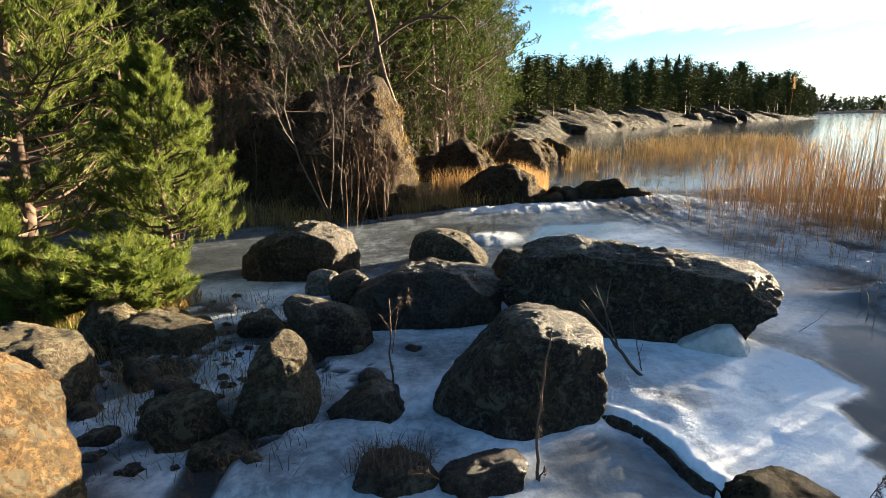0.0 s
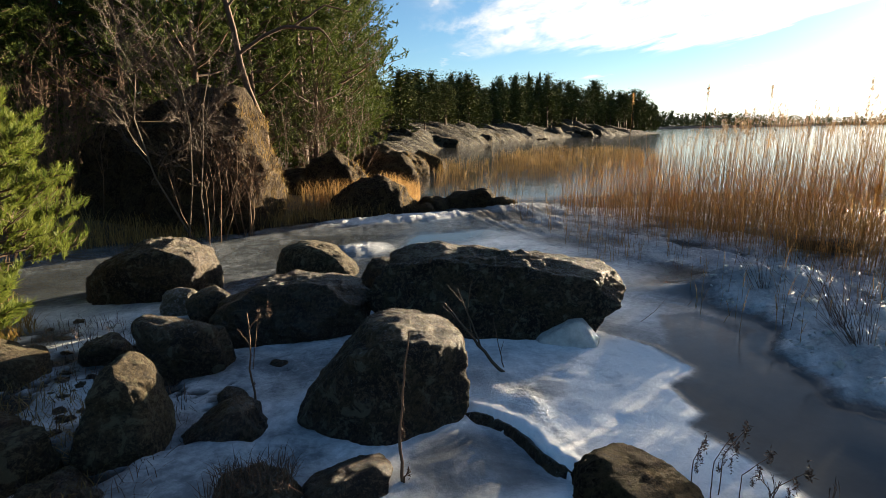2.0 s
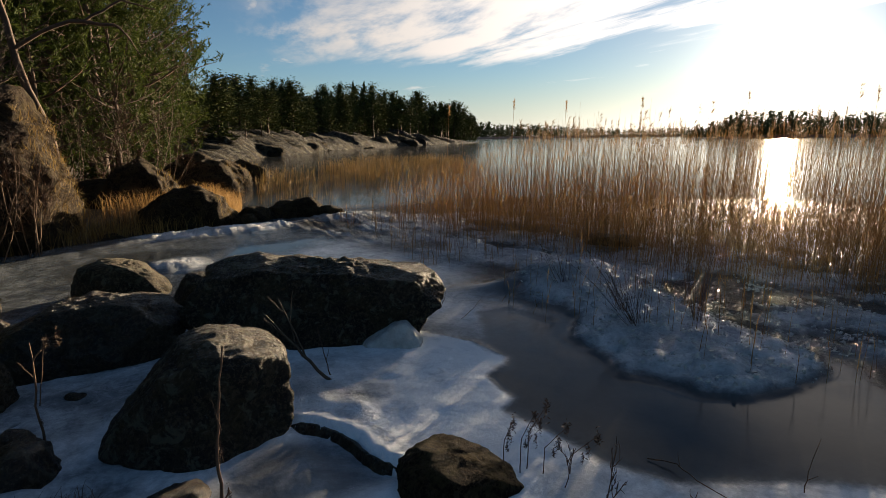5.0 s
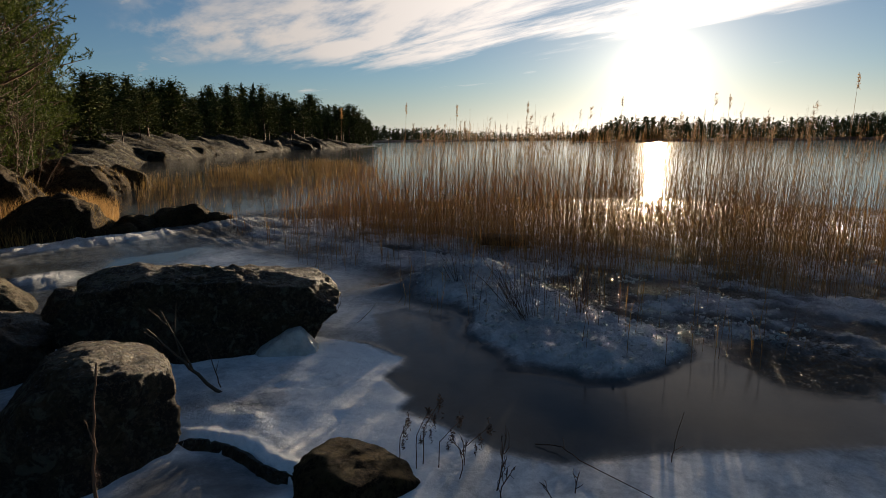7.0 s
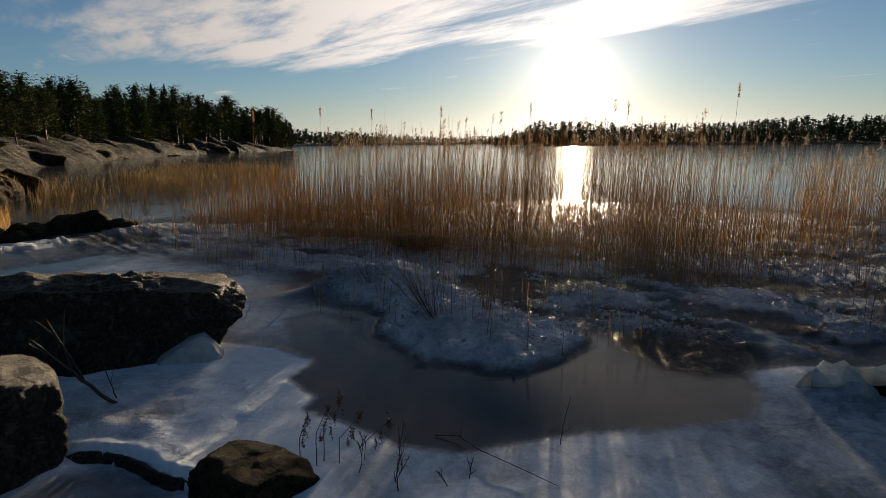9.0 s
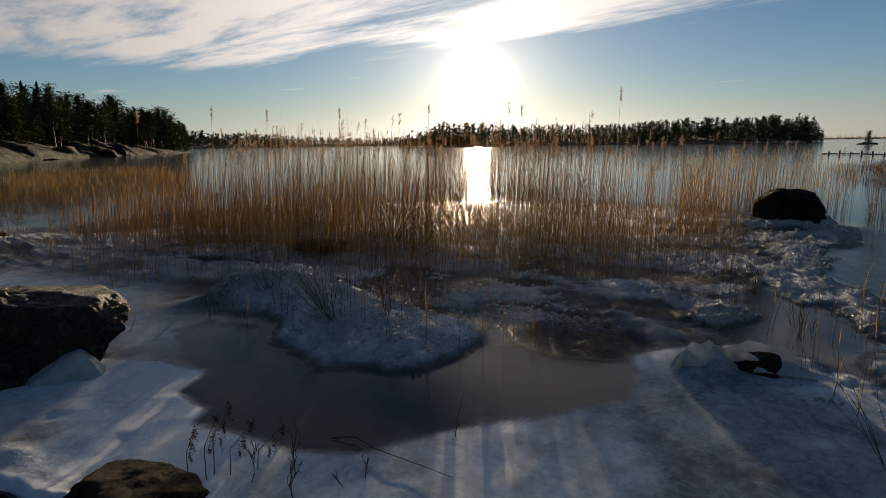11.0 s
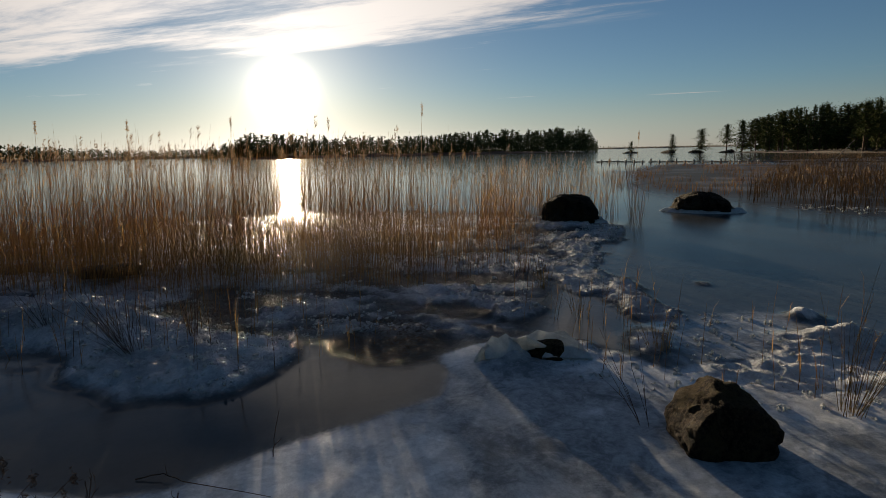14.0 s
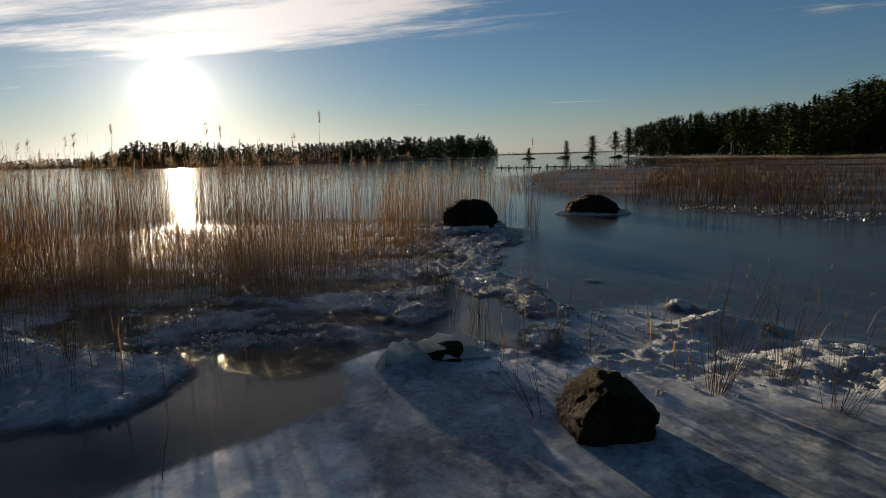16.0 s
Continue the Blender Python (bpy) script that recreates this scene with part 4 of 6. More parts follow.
# ---- boulders among the ice ----
boulder(0.42, 3.17, -0.02, 1.10, 0.90, 0.60, STONE, "grey-brown angular granite boulder with a pale lichen face, frozen in", outline=[(-0.06, 1.0), (0.32, 0.98), (0.90, 0.80), (1.0, 0.58), (0.95, 0.05), (0.5, -0.15), (-0.75, -0.12), (-1, 0.2), (-0.66, 0.54), (-0.30, 0.82)], facets=[(-0.42, -0.80, 0.42, 0.33), (0.42, -0.9, 0.10, 0.38)], seed=1, level=6, rough=0.04)
boulder(1.52, 4.72, -0.02, 2.35, 0.95, 0.72, STONE, "long dark granite boulder with an icy undercut end", rz=-30, outline=[(-1, 0.5), (-0.92, 0.88), (-0.5, 1.0), (-0.05, 0.95), (0.45, 0.86), (0.88, 0.74), (1, 0.55), (0.99, 0.18), (0.86, -0.05), (0.5, -0.2), (-0.8, -0.2), (-1, 0.1)], facets=[(0.05, -0.93, 0.25, 0.44)], seed=2, level=6, rough=0.06)
boulder(-0.25, 4.88, -0.02, 1.42, 0.85, 0.53, WET, "low reddish-brown rounded boulder with frosted top", outline=[(-1, 0.2), (-0.85, 0.55), (-0.5, 0.85), (0.1, 1), (0.6, 0.88), (0.95, 0.7), (1, 0.35), (0.9, -0.1), (-0.9, -0.15)], facets=[(0, -0.95, 0.3, 0.36)], seed=3, level=6)
boulder(-1.85, 6.45, 0.0, 1.45, 0.95, 0.62, STONE, "dark humped granite boulder with frost on its back", outline=[(-1, 0.12), (-0.6, 0.62), (-0.1, 0.95), (0.4, 1), (0.85, 0.75), (1, 0.4), (0.95, -0.1), (-1, -0.1)], seed=4, level=6)
boulder(-0.08, 6.9, 0.0, 1.0, 0.62, 0.42, LICHEN, "flat-topped brown boulder standing in the ice", outline=[(-1, 0.3), (-0.9, 0.8), (-0.3, 1), (0.3, 1.0), (0.5, 0.75), (0.95, 0.6), (1, 0.1), (0.9, -0.1), (-0.95, -0.1)], seed=5)
boulder(0.63, 6.0, 0.0, 0.42, 0.5, 0.36, STONE, "dark boulder leaning behind a longer one", seed=6, level=4)
boulder(-1.02, 5.3, 0.0, 0.42, 0.4, 0.30, WET, "small dark boulder beside a larger reddish one", seed=7, level=4)
boulder(-1.32, 5.6, -0.02, 0.44, 0.34, 0.26, PALE, "small pale quartz-streaked stone on the ice", seed=8, level=4, name="stone")
boulder(-0.92, 4.12, -0.02, 0.70, 0.56, 0.37, STONE, "rounded dark grey boulder with frost specks", seed=9)
boulder(-1.58, 4.42, -0.02, 0.42, 0.32, 0.22, STONE, "small grey angular boulder", seed=10, level=4)
boulder(-1.03, 3.02, -0.04, 0.54, 0.50, 0.58, LICHEN, "upright brown tooth-shaped boulder with a pale flaky edge", outline=[(-1, 0.0), (-0.55, 0.5), (-0.12, 0.92), (0.3, 1), (0.7, 0.78), (1, 0.35), (1, -0.1), (-1, -0.15)], facets=[(0.1, -0.9, 0.3, 0.2)], seed=11)
boulder(-1.48, 2.82, -0.03, 0.56, 0.44, 0.27, LICHEN, "brown rounded stone with dry grass round it", seed=12)
boulder(-0.51, 3.06, -0.03, 0.54, 0.38, 0.24, WET, "low dark wedge-shaped stone in the ice", outline=[(-1, 0.05), (-0.2, 0.7), (0.3, 1), (0.65, 0.85), (1, 0.1), (0.9, -0.2), (-0.9, -0.2)], seed=13, level=4)
boulder(-0.53, 3.48, -0.03, 0.22, 0.18, 0.12, WET, "small dark stone poking through ice", seed=14, level=3, name="stone")
boulder(-0.30, 4.05, -0.03, 0.16, 0.14, 0.07, WET, "small dark stone poking through ice", seed=15, level=3, name="stone")
boulder(-2.62, 3.22, 0.0, 0.82, 0.72, 0.47, LICHEN, "lichened brown shore boulder", seed=16)
boulder(-1.92, 1.72, 0.0, 1.05, 1.0, 0.88, RUST, "large rust-orange boulder with gritty lichen", seed=17, level=6, facets=[(0.75, 0.2, 0.6, 0.42)])
boulder(-2.28, 4.22, 0.0, 0.92, 0.42, 0.27, LICHEN, "long low shore stone with a rime-white face and dry grass", outline=[(-1, 0.3), (-0.8, 0.85), (-0.3, 1), (0.3, 0.8), (0.8, 0.55), (1, 0.1), (0.9, -0.2), (-1, -0.2)], seed=18)
boulder(-2.75, 4.25, 0.05, 0.55, 0.42, 0.34, LICHEN, "mossy shore stone under low pine", seed=20, level=4)
boulder(-2.05, 3.45, 0.0, 0.26, 0.24, 0.20, WET, "dark shore stone in frozen slush", seed=21, level=4, name="stone")
boulder(-1.75, 3.25, -0.02, 0.3, 0.24, 0.17, WET, "dark shore stone in frozen slush", seed=22, level=4, name="stone")
boulder(-1.16, 2.62, -0.02, 0.28, 0.26, 0.09, WET, "low dark stone matted with dead grass", seed=23, level=4, name="stone")
boulder(-0.24, 2.38, -0.04, 0.44, 0.34, 0.15, STONE, "dark mossy stone at the ice edge", seed=24)
boulder(0.20, 2.42, -0.05, 0.50, 0.50, 0.13, WET, "brown stone under a skin of ice", seed=25)
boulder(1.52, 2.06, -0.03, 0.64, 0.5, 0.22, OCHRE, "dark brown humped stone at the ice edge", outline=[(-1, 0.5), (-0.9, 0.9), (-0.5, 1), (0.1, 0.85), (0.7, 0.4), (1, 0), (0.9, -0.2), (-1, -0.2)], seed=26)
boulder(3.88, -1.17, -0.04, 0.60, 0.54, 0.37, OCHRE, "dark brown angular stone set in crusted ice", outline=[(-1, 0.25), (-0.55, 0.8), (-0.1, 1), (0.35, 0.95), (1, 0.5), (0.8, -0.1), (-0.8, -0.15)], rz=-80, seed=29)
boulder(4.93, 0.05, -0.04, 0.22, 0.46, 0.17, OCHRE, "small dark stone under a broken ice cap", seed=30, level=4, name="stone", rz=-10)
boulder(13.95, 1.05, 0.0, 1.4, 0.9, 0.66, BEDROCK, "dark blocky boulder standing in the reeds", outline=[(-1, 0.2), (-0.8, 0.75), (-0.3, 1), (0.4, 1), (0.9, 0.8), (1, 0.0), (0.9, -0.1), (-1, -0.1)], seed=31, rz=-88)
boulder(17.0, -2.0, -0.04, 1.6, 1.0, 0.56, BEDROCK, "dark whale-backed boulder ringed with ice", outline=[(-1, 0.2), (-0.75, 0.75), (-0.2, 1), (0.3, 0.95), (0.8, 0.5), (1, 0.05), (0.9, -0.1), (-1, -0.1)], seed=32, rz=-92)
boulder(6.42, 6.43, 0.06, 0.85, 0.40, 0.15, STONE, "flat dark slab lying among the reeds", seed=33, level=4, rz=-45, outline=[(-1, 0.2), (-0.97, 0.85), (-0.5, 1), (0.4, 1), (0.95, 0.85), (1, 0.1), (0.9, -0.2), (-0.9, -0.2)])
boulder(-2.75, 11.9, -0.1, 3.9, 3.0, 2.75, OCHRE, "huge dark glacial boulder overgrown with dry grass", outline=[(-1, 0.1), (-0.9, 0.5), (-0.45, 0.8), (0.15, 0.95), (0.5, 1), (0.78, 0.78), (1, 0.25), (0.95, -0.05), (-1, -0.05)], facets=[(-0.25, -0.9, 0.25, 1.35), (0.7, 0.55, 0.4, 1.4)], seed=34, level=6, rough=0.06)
DOMES = ([(-1, 0.1), (-0.85, 0.6), (-0.4, 0.92), (0.2, 1), (0.7, 0.72), (1, 0.3), (1, -0.1), (-1, -0.1)], [(-1, 0.3), (-0.7, 0.85), (-0.1, 1), (0.45, 0.8), (0.9, 0.45), (1, 0.0), (0.9, -0.1), (-0.95, -0.1)], [(-1, 0.0), (-0.6, 0.6), (0.1, 0.95), (0.5, 1), (0.95, 0.6), (1, 0.1), (0.9, -0.1), (-0.9, -0.1)])
for i, (x, y, w_, d_, h_) in enumerate([(1.55, 18.7, 1.75, 1.4, 1.5), (0.15, 14.2, 1.3, 1.0, 1.45), (-0.95, 14.2, 1.15, 0.9, 1.05), (0.85, 12.2, 1.5, 1.0, 0.92), (2.2, 12.5, 0.7, 0.5, 0.42), (2.75, 12.6, 0.65, 0.5, 0.5), (3.25, 12.5, 0.75, 0.5, 0.55), (3.75, 12.3, 0.55, 0.4, 0.36), (1.9, 12.1, 0.5, 0.4, 0.3), (2.7, 22.5, 1.4, 1.2, 1.1), (3.9, 26.0, 1.5, 1.2, 1.0), (1.3, 12.0, 0.5, 0.4, 0.25), (-0.4, 11.2, 0.35, 0.3, 0.2)]):
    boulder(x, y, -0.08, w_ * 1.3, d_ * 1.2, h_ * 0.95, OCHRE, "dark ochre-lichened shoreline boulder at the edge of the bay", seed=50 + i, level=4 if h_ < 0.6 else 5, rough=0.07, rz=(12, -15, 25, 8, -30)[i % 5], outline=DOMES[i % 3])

# smaller stones crowded along the shore, frozen into slush and litter
pick = random.Random(31)
for i, (x, y, w_) in enumerate([(-2.2, 3.05, 0.24), (-1.95, 2.75, 0.22), (-1.25, 2.55, 0.20), (-1.9, 3.5, 0.16), (-2.2, 4.6, 0.24), (-2.5, 4.75, 0.30), (-0.62, 2.55, 0.14), (-2.45, 3.9, 0.26), (-1.5, 5.2, 0.20)]):
    boulder(x, y, -0.05, w_ * pick.uniform(1.0, 1.5), w_, w_ * pick.uniform(0.45, 0.8), (WET, STONE, LICHEN)[i % 3], "broken angular shore stone in frozen litter", rz=pick.uniform(0, 180), seed=300 + i, level=4, rough=0.09, name="stone", lean=0.3)

# ice that clings to the stones
shard = boulder(1.93, 4.02, -0.03, 0.62, 0.22, 0.24, SHARD, "tilted slab of clear ice under a boulder", rz=-25, outline=[(-1, 0.0), (-0.62, 0.42), (0.10, 0.92), (0.38, 1), (0.62, 0.72), (0.9, 0.2), (0.9, -0.1), (-1, -0.1)], facets=[(-0.2, -0.8, 0.6, 0.12)], seed=70, level=5, sharp=220.0, rough=0.02, name="ice_slab")
tagged(shard, "", "ice")


def ice_plate(x, y, z, wide, tall, turn, tip, seed):
    """A broken plate of ice, a few centimetres thick, standing on edge."""
    rng_ = random.Random(seed)
    rim = [(-0.5, 0), (0.5, 0), (0.46, 0.45), (0.3, 0.75), (0.12, 1.0), (-0.08, 0.82), (-0.28, 0.9), (-0.44, 0.5)]
    rim = [(u * wide + rng_.uniform(-0.02, 0.02), v_ * tall) for u, v_ in rim]
    n = len(rim)
    verts = [(u, s_ * (0.014 - 0.008 * v_ / tall) + 0.02 * math.sin(9 * u), v_) for s_ in (-1, 1) for u, v_ in rim]
    faces = [list(range(n))[::-1], list(range(n, 2 * n))] + [[i, (i + 1) % n, n + (i + 1) % n, n + i] for i in range(n)]
    ob = raw("ice_plate", verts, faces, SHARD, None, False)
    ob.matrix_basis = pose(x, y, z, tip, 0, turn)
    return tagged(ob, "broken jagged plate of clear ice standing on edge", "ice")


for i, (x, y, wide_, tall_, turn, tip) in enumerate([(4.74, 0.33, 0.34, 0.20, -62, -26), (4.92, 0.20, 0.40, 0.20, -98, 30), (5.02, -0.02, 0.52, 0.19, -86, -38), (4.88, -0.16, 0.40, 0.12, -70, -50), (4.70, 0.48, 0.20, 0.13, -40, 14)]):
    ice_plate(x, y, 0.03, wide_, tall_, turn, tip, i)


def rock_edge(line, label, seed):
    """The broken edge of a rock shelf: a short rough face below an uneven brink."""
    pts = np.array(line)
    run = np.concatenate([[0], np.cumsum(np.hypot(*np.diff(pts, axis=0).T))])
    m_ = 110
    s = np.linspace(0, run[-1], m_)
    x, y = np.interp(s, run, pts[:, 0]), np.interp(s, run, pts[:, 1])
    nx, ny = -np.gradient(y), np.gradient(x)
    n = np.hypot(nx, ny)
    nx, ny = nx / n, ny / n
    ends = smooth(s, 0, 0.10) * (1 - smooth(s, run[-1] - 0.2, run[-1]))
    wide_ = (0.35 + 1.5 * (1 - smooth(s, 0.0, 0.45)) * 0.5 + 1.1 * np.clip(fbm(s * 5, 0 * s, 0, seed + 7, 3) - 0.35, 0, 1)) * ends
    wob = 0.05 * (fbm(s * 6, 0 * s, 0, seed, 4) - 0.5)
    rows = []
    for u, h_ in ((0.05, -0.02), (0.02, 0.012), (0.0, 0.017), (-0.012, 0.004), (-0.03, -0.012), (-0.055, -0.03), (-0.085, -0.075)):
        o = (0.85 * u * wide_ if u < 0 else u) + wob * 0.5 + 0.010 * (fbm(s * 22, 9 * u + 0 * s, 0, seed + 3, 2) - 0.5)
        top = h_ + 0.006 + 0.016 * (fbm(s * 14, 20 * u + 0 * s, 0, seed + 5, 3) - 0.5) - 0.03 * (1 - ends)
        rows.append(np.stack([x + nx * o, y + ny * o, top], 1))
    i = (np.arange(6)[:, None] * m_ + np.arange(m_ - 1)[None, :]).ravel()
    return tagged(raw("rock_shelf", np.concatenate(rows), np.stack([i, i + 1, i + m_ + 1, i + m_], 1), WET), label, "rock")


rock_edge([(0.86, 3.03), (0.99, 2.94), (1.095, 2.79), (1.155, 2.63), (1.175, 2.46), (1.245, 2.31), (1.36, 2.2)], "broken dark edge of a rock shelf under ice", 17)


def ice_collar(x, y, rx, ry, tall, turn, seed, label):
    """A ragged white rim of ice round a stone."""
    n = 72
    t = np.linspace(0, 2 * math.pi, n, endpoint=False)
    rag = fbm(np.cos(t) * 2.5 + 5, np.sin(t) * 2.5, 0, seed, 4, 0.65)
    v_ = []
    for k_, (grow_, h_) in enumerate(((0.75, 0.9), (0.92, 0.9), (0.99, 0.7), (1.06, 0.35), (1.18, -0.1))):
        r = grow_ + (0.5 * (rag - 0.5) if k_ > 1 else 0)
        lump = fbm(np.cos(t) * 6 + k_, np.sin(t) * 6, k_, seed + 9, 3, 0.6)
        v_.append(np.stack([rx * r * np.cos(t), ry * r * np.sin(t), tall * h_ * (0.25 + 1.4 * lump * (rag > 0.35)) if h_ > 0 else np.full(n, -0.03)], 1))
    i = np.arange(4)[:, None] * n
    j = np.arange(n)[None, :]
    k_ = (j + 1) % n
    ob = raw("ice_collar", np.concatenate(v_), np.stack([i + j, i + k_, i + n + k_, i + n + j], -1).reshape(-1, 4), SHARD)
    ob.matrix_basis = pose(x, y, 0, 0, 0, turn)
    return tagged(ob, label, "ice")


ice_collar(17.0, -2.0, 0.56, 0.90, 0.09, 0, 3, "ragged white rim of ice round a whale-backed boulder")
ice_collar(13.95, 1.05, 0.56, 0.80, 0.13, 0, 5, "crusted white ice piled round a boulder")

# ---- pines ----
near = pine(101, 4.6, 0.06, 1.55, 96, 13, 5, 0.08, 0.0029, 24, NEEDLE, shape="cone", bunch=0.2, perk=0.5, tight=0.8)
near.matrix_basis = pose(-4.6, 5.9, 0.25)
tagged(near, "young sunlit pine with dense green needles on the shore", "pine tree")
second = pine(102, 2.25, 0.14, 0.85, 76, 11, 5, 0.072, 0.0026, 26, NEEDLE, shape="cone", bunch=0.2, perk=0.6, tight=0.8)
second.matrix_basis = pose(-2.95, 5.75, 0.2)
tagged(second, "small bushy green pine beside a taller one", "pine tree")
third = pine(103, 1.35, 0.05, 0.62, 52, 10, 4, 0.085, 0.0026, 34, NEEDLE, shape="cone", bunch=0.2, perk=0.6, tight=0.8)
third.matrix_basis = pose(-3.9, 4.4, 0.3)
tagged(third, "small green pine on the mossy bank", "pine tree")
for i, (x, y, H) in enumerate([(-3.2, 4.75, 0.36), (-2.75, 4.45, 0.36), (-2.95, 5.1, 0.32), (-3.3, 4.2, 0.3), (-2.62, 4.7, 0.25), (-3.05, 4.45, 0.26)]):
    small = pine(110 + i, H, 0.0, 0.42, 22, 6, 4, 0.075, 0.003, 22, NEEDLE, "pine_seedling", girth=0.02)
    small.matrix_basis = pose(x, y, 0.22)
    tagged(small, "low pine seedling in brown grass", "seedling")

kinds = [pine(120, 11, 0.14, 2.4, 50, 11, 3, 0.18, 0.017, 9, NEEDLE_MID, twigs=False, bunch=0.45, twist=1.4), pine(121, 9, 0.10, 2.4, 50, 11, 3, 0.18, 0.017, 9, NEEDLE_MID, shape="flat", twigs=False, bunch=0.45, twist=1.4), pine(122, 12, 0.28, 2.7, 50, 11, 3, 0.18, 0.017, 9, NEEDLE_MID, shape="flat", twigs=False, bunch=0.45, twist=1.4), pine(123, 6.5, 0.02, 1.9, 50, 11, 3, 0.16, 0.016, 9, NEEDLE_MID, twigs=False, bunch=0.4, twist=1.4)]
rng = random.Random(4)
spots = [(0.1, 21.2, 3, 1.0), (-0.9, 19.5, 1, 1.0), (0.5, 25.5, 3, 1.15), (-1.0, 25, 1, 1.1), (-2.4, 21, 0, 1.0), (-3.6, 18.5, 2, 0.95), (-5.2, 17.0, 0, 1.0), (0.2, 31, 2, 1.0), (1.0, 37, 1, 1.0), (-7.2, 16.5, 3, 1.2), (-8.8, 15.2, 1, 1.0), (-6.5, 13.6, 2, 0.9), (-9.5, 12.3, 0, 1.0), (-11.0, 10.0, 1, 1.0), (-8.6, 9.9, 3, 0.9), (2.0, 46, 0, 1.0), (-4.6, 14.6, 3, 0.8), (-6.8, 11.6, 3, 0.75), (-1.9, 17.2, 3, 0.9), (-0.5, 18.4, 3, 0.75), (0.5, 23.0, 3, 0.85), (-3.0, 15.6, 3, 0.9), (-1.4, 22.5, 3, 1.2), (-5.8, 15.0, 3, 1.0)]
for i in range(9):
    a, d = rng.uniform(-45, 0.5), rng.uniform(19, 36)
    if all((d * math.sin(radians(a)) - s_[0]) ** 2 + (d * math.cos(radians(a)) - s_[1]) ** 2 > 3.0 for s_ in spots):
        spots.append((d * math.sin(radians(a)), d * math.cos(radians(a)), rng.randrange(4), rng.uniform(0.8, 1.25)))
used = set()
for x, y, kind, s_ in spots:
    z = float(shore_height(np.array([x]), np.array([y]))[0]) - 0.1
    m = pose(x, y, z, 0, 0, rng.uniform(0, 360)) @ Matrix.Scale(s_, 4)
    if kind in used:
        tree = copy_thing(kinds[kind], m)
        tree.scale = (s_, s_, s_)
    else:
        tree = kinds[kind]
        tree.matrix_basis = m
        used.add(kind)
    tagged(tree, ("tall shore pine with a high green crown", "spreading green pine at the wood's edge", "old pine with a flat crown and bare trunk", "bushy green pine at the wood's edge")[kind], "pine tree", "shore pines")



def far_kind(seed, H, kind):
    rng_ = np.random.default_rng(seed)
    tree, wood, crown = root("spruce_tree" if kind == 2 else "pine_tree", 0, 0, 0), Batch(), Batch()
    conifer(wood, crown, 0, 0, 0, H, kind, rng_)
    wood.mesh("trunk", BARK, tree, True)
    crown.mesh("crown", NEEDLE_FAR, tree)
    return tree


far_kinds = [far_kind(130, 10, 0), far_kind(131, 9, 1), far_kind(132, 11, 2), far_kind(133, 8, 3), far_kind(134, 10, 0), far_kind(135, 11, 2), far_kind(136, 9, 1)]
NATURAL = (10, 9, 11, 8, 10, 11, 9)
taken = set()


def far_tree(x, y, z, tall, kind, group, label, broad=1.0):
    s_ = tall / NATURAL[kind]
    m = pose(x, y, z, 0, 0, rng.uniform(0, 360))
    if kind in taken:
        tree = copy_thing(far_kinds[kind], m)
    else:
        tree = far_kinds[kind]
        taken.add(kind)
    wide_ = s_ * broad * rng.uniform(0.9, 1.6)
    tree.matrix_basis = m @ Matrix.Diagonal((wide_, wide_, s_, 1))
    return tagged(tree, label, "spruce tree" if kind in (2, 5) else "pine tree", group)


def skyline(table, az):
    return float(np.interp(az, [p[0] for p in table], [p[1] for p in table]))


CAPE_TOP = [(3, 5.6), (6, 5.7), (9, 5.5), (12, 5.2), (15, 5.0), (20, 4.7), (24, 4.1), (27, 3.5), (29.2, 2.7), (30.2, 1.6)]
for i in range(116):
    az = 2.5 + 27.6 * ((i + rng.random()) / 116)
    shore = float(np.interp(az, [4, 6.5, 9.5, 15, 21.6, 27, 30.4], [40, 50, 61, 88, 125, 160, 182]))
    d = shore + rng.uniform(9, 32) * (0.5 + shore / 160)
    top = 1.7 + d * math.tan(radians(skyline(CAPE_TOP, az) * rng.uniform(0.5, 1.1)))
    x, y = polar(az, d)
    z = rng.uniform(1.2, 2.2)
    far_tree(x, y, z, max(top - z, 3), rng.choice((0, 1, 1, 2, 3, 3, 4, 6)), "cape trees", "dark conifer on the granite cape")
EAST_TOP = [(88, 0.5), (91, 0.9), (91.6, 1.1), (94, 1.5), (96, 1.8), (98, 2.3), (99, 2.8), (103.5, 3.2), (108, 3.5), (112, 4.0), (116, 5.1), (130, 6.0), (150, 6.0)]
for i, az in enumerate([88.3, 91.8, 94.2, 96.2, 97.4] + [98 + 27 * ((j + rng.random()) / 74) for j in range(74)]):
    d = float(np.interp(az, [91, 97, 103, 110, 117, 132], [170, 150, 125, 108, 98, 84])) + (rng.uniform(2, 8) if az < 98 else rng.uniform(4, 34))
    top = 1.7 + d * math.tan(radians(skyline(EAST_TOP, az) * (rng.uniform(0.8, 1.05) if az > 98 else 1)))
    x, y = polar(az, d)
    far_tree(x, y, 0.2, max(top - 0.2, 2), rng.choice((0, 1, 2, 3, 3, 3, 4, 5, 6)) if az > 98 else (3, 3, 3, 1, 3)[i], "eastern trees", "dark conifer on the low eastern point", 1.0 if az > 98 else 1.25)

for az, d in ((88.3, 178), (91.3, 172), (93.9, 168), (96.2, 158)):
    x, y = polar(az, d)
    boulder(x, y, -0.25, 7, 5, 0.5, BEDROCK, "low bare skerry in the far ice", rz=90 - az, seed=int(az * 7), level=3, rough=0.05, name="skerry")


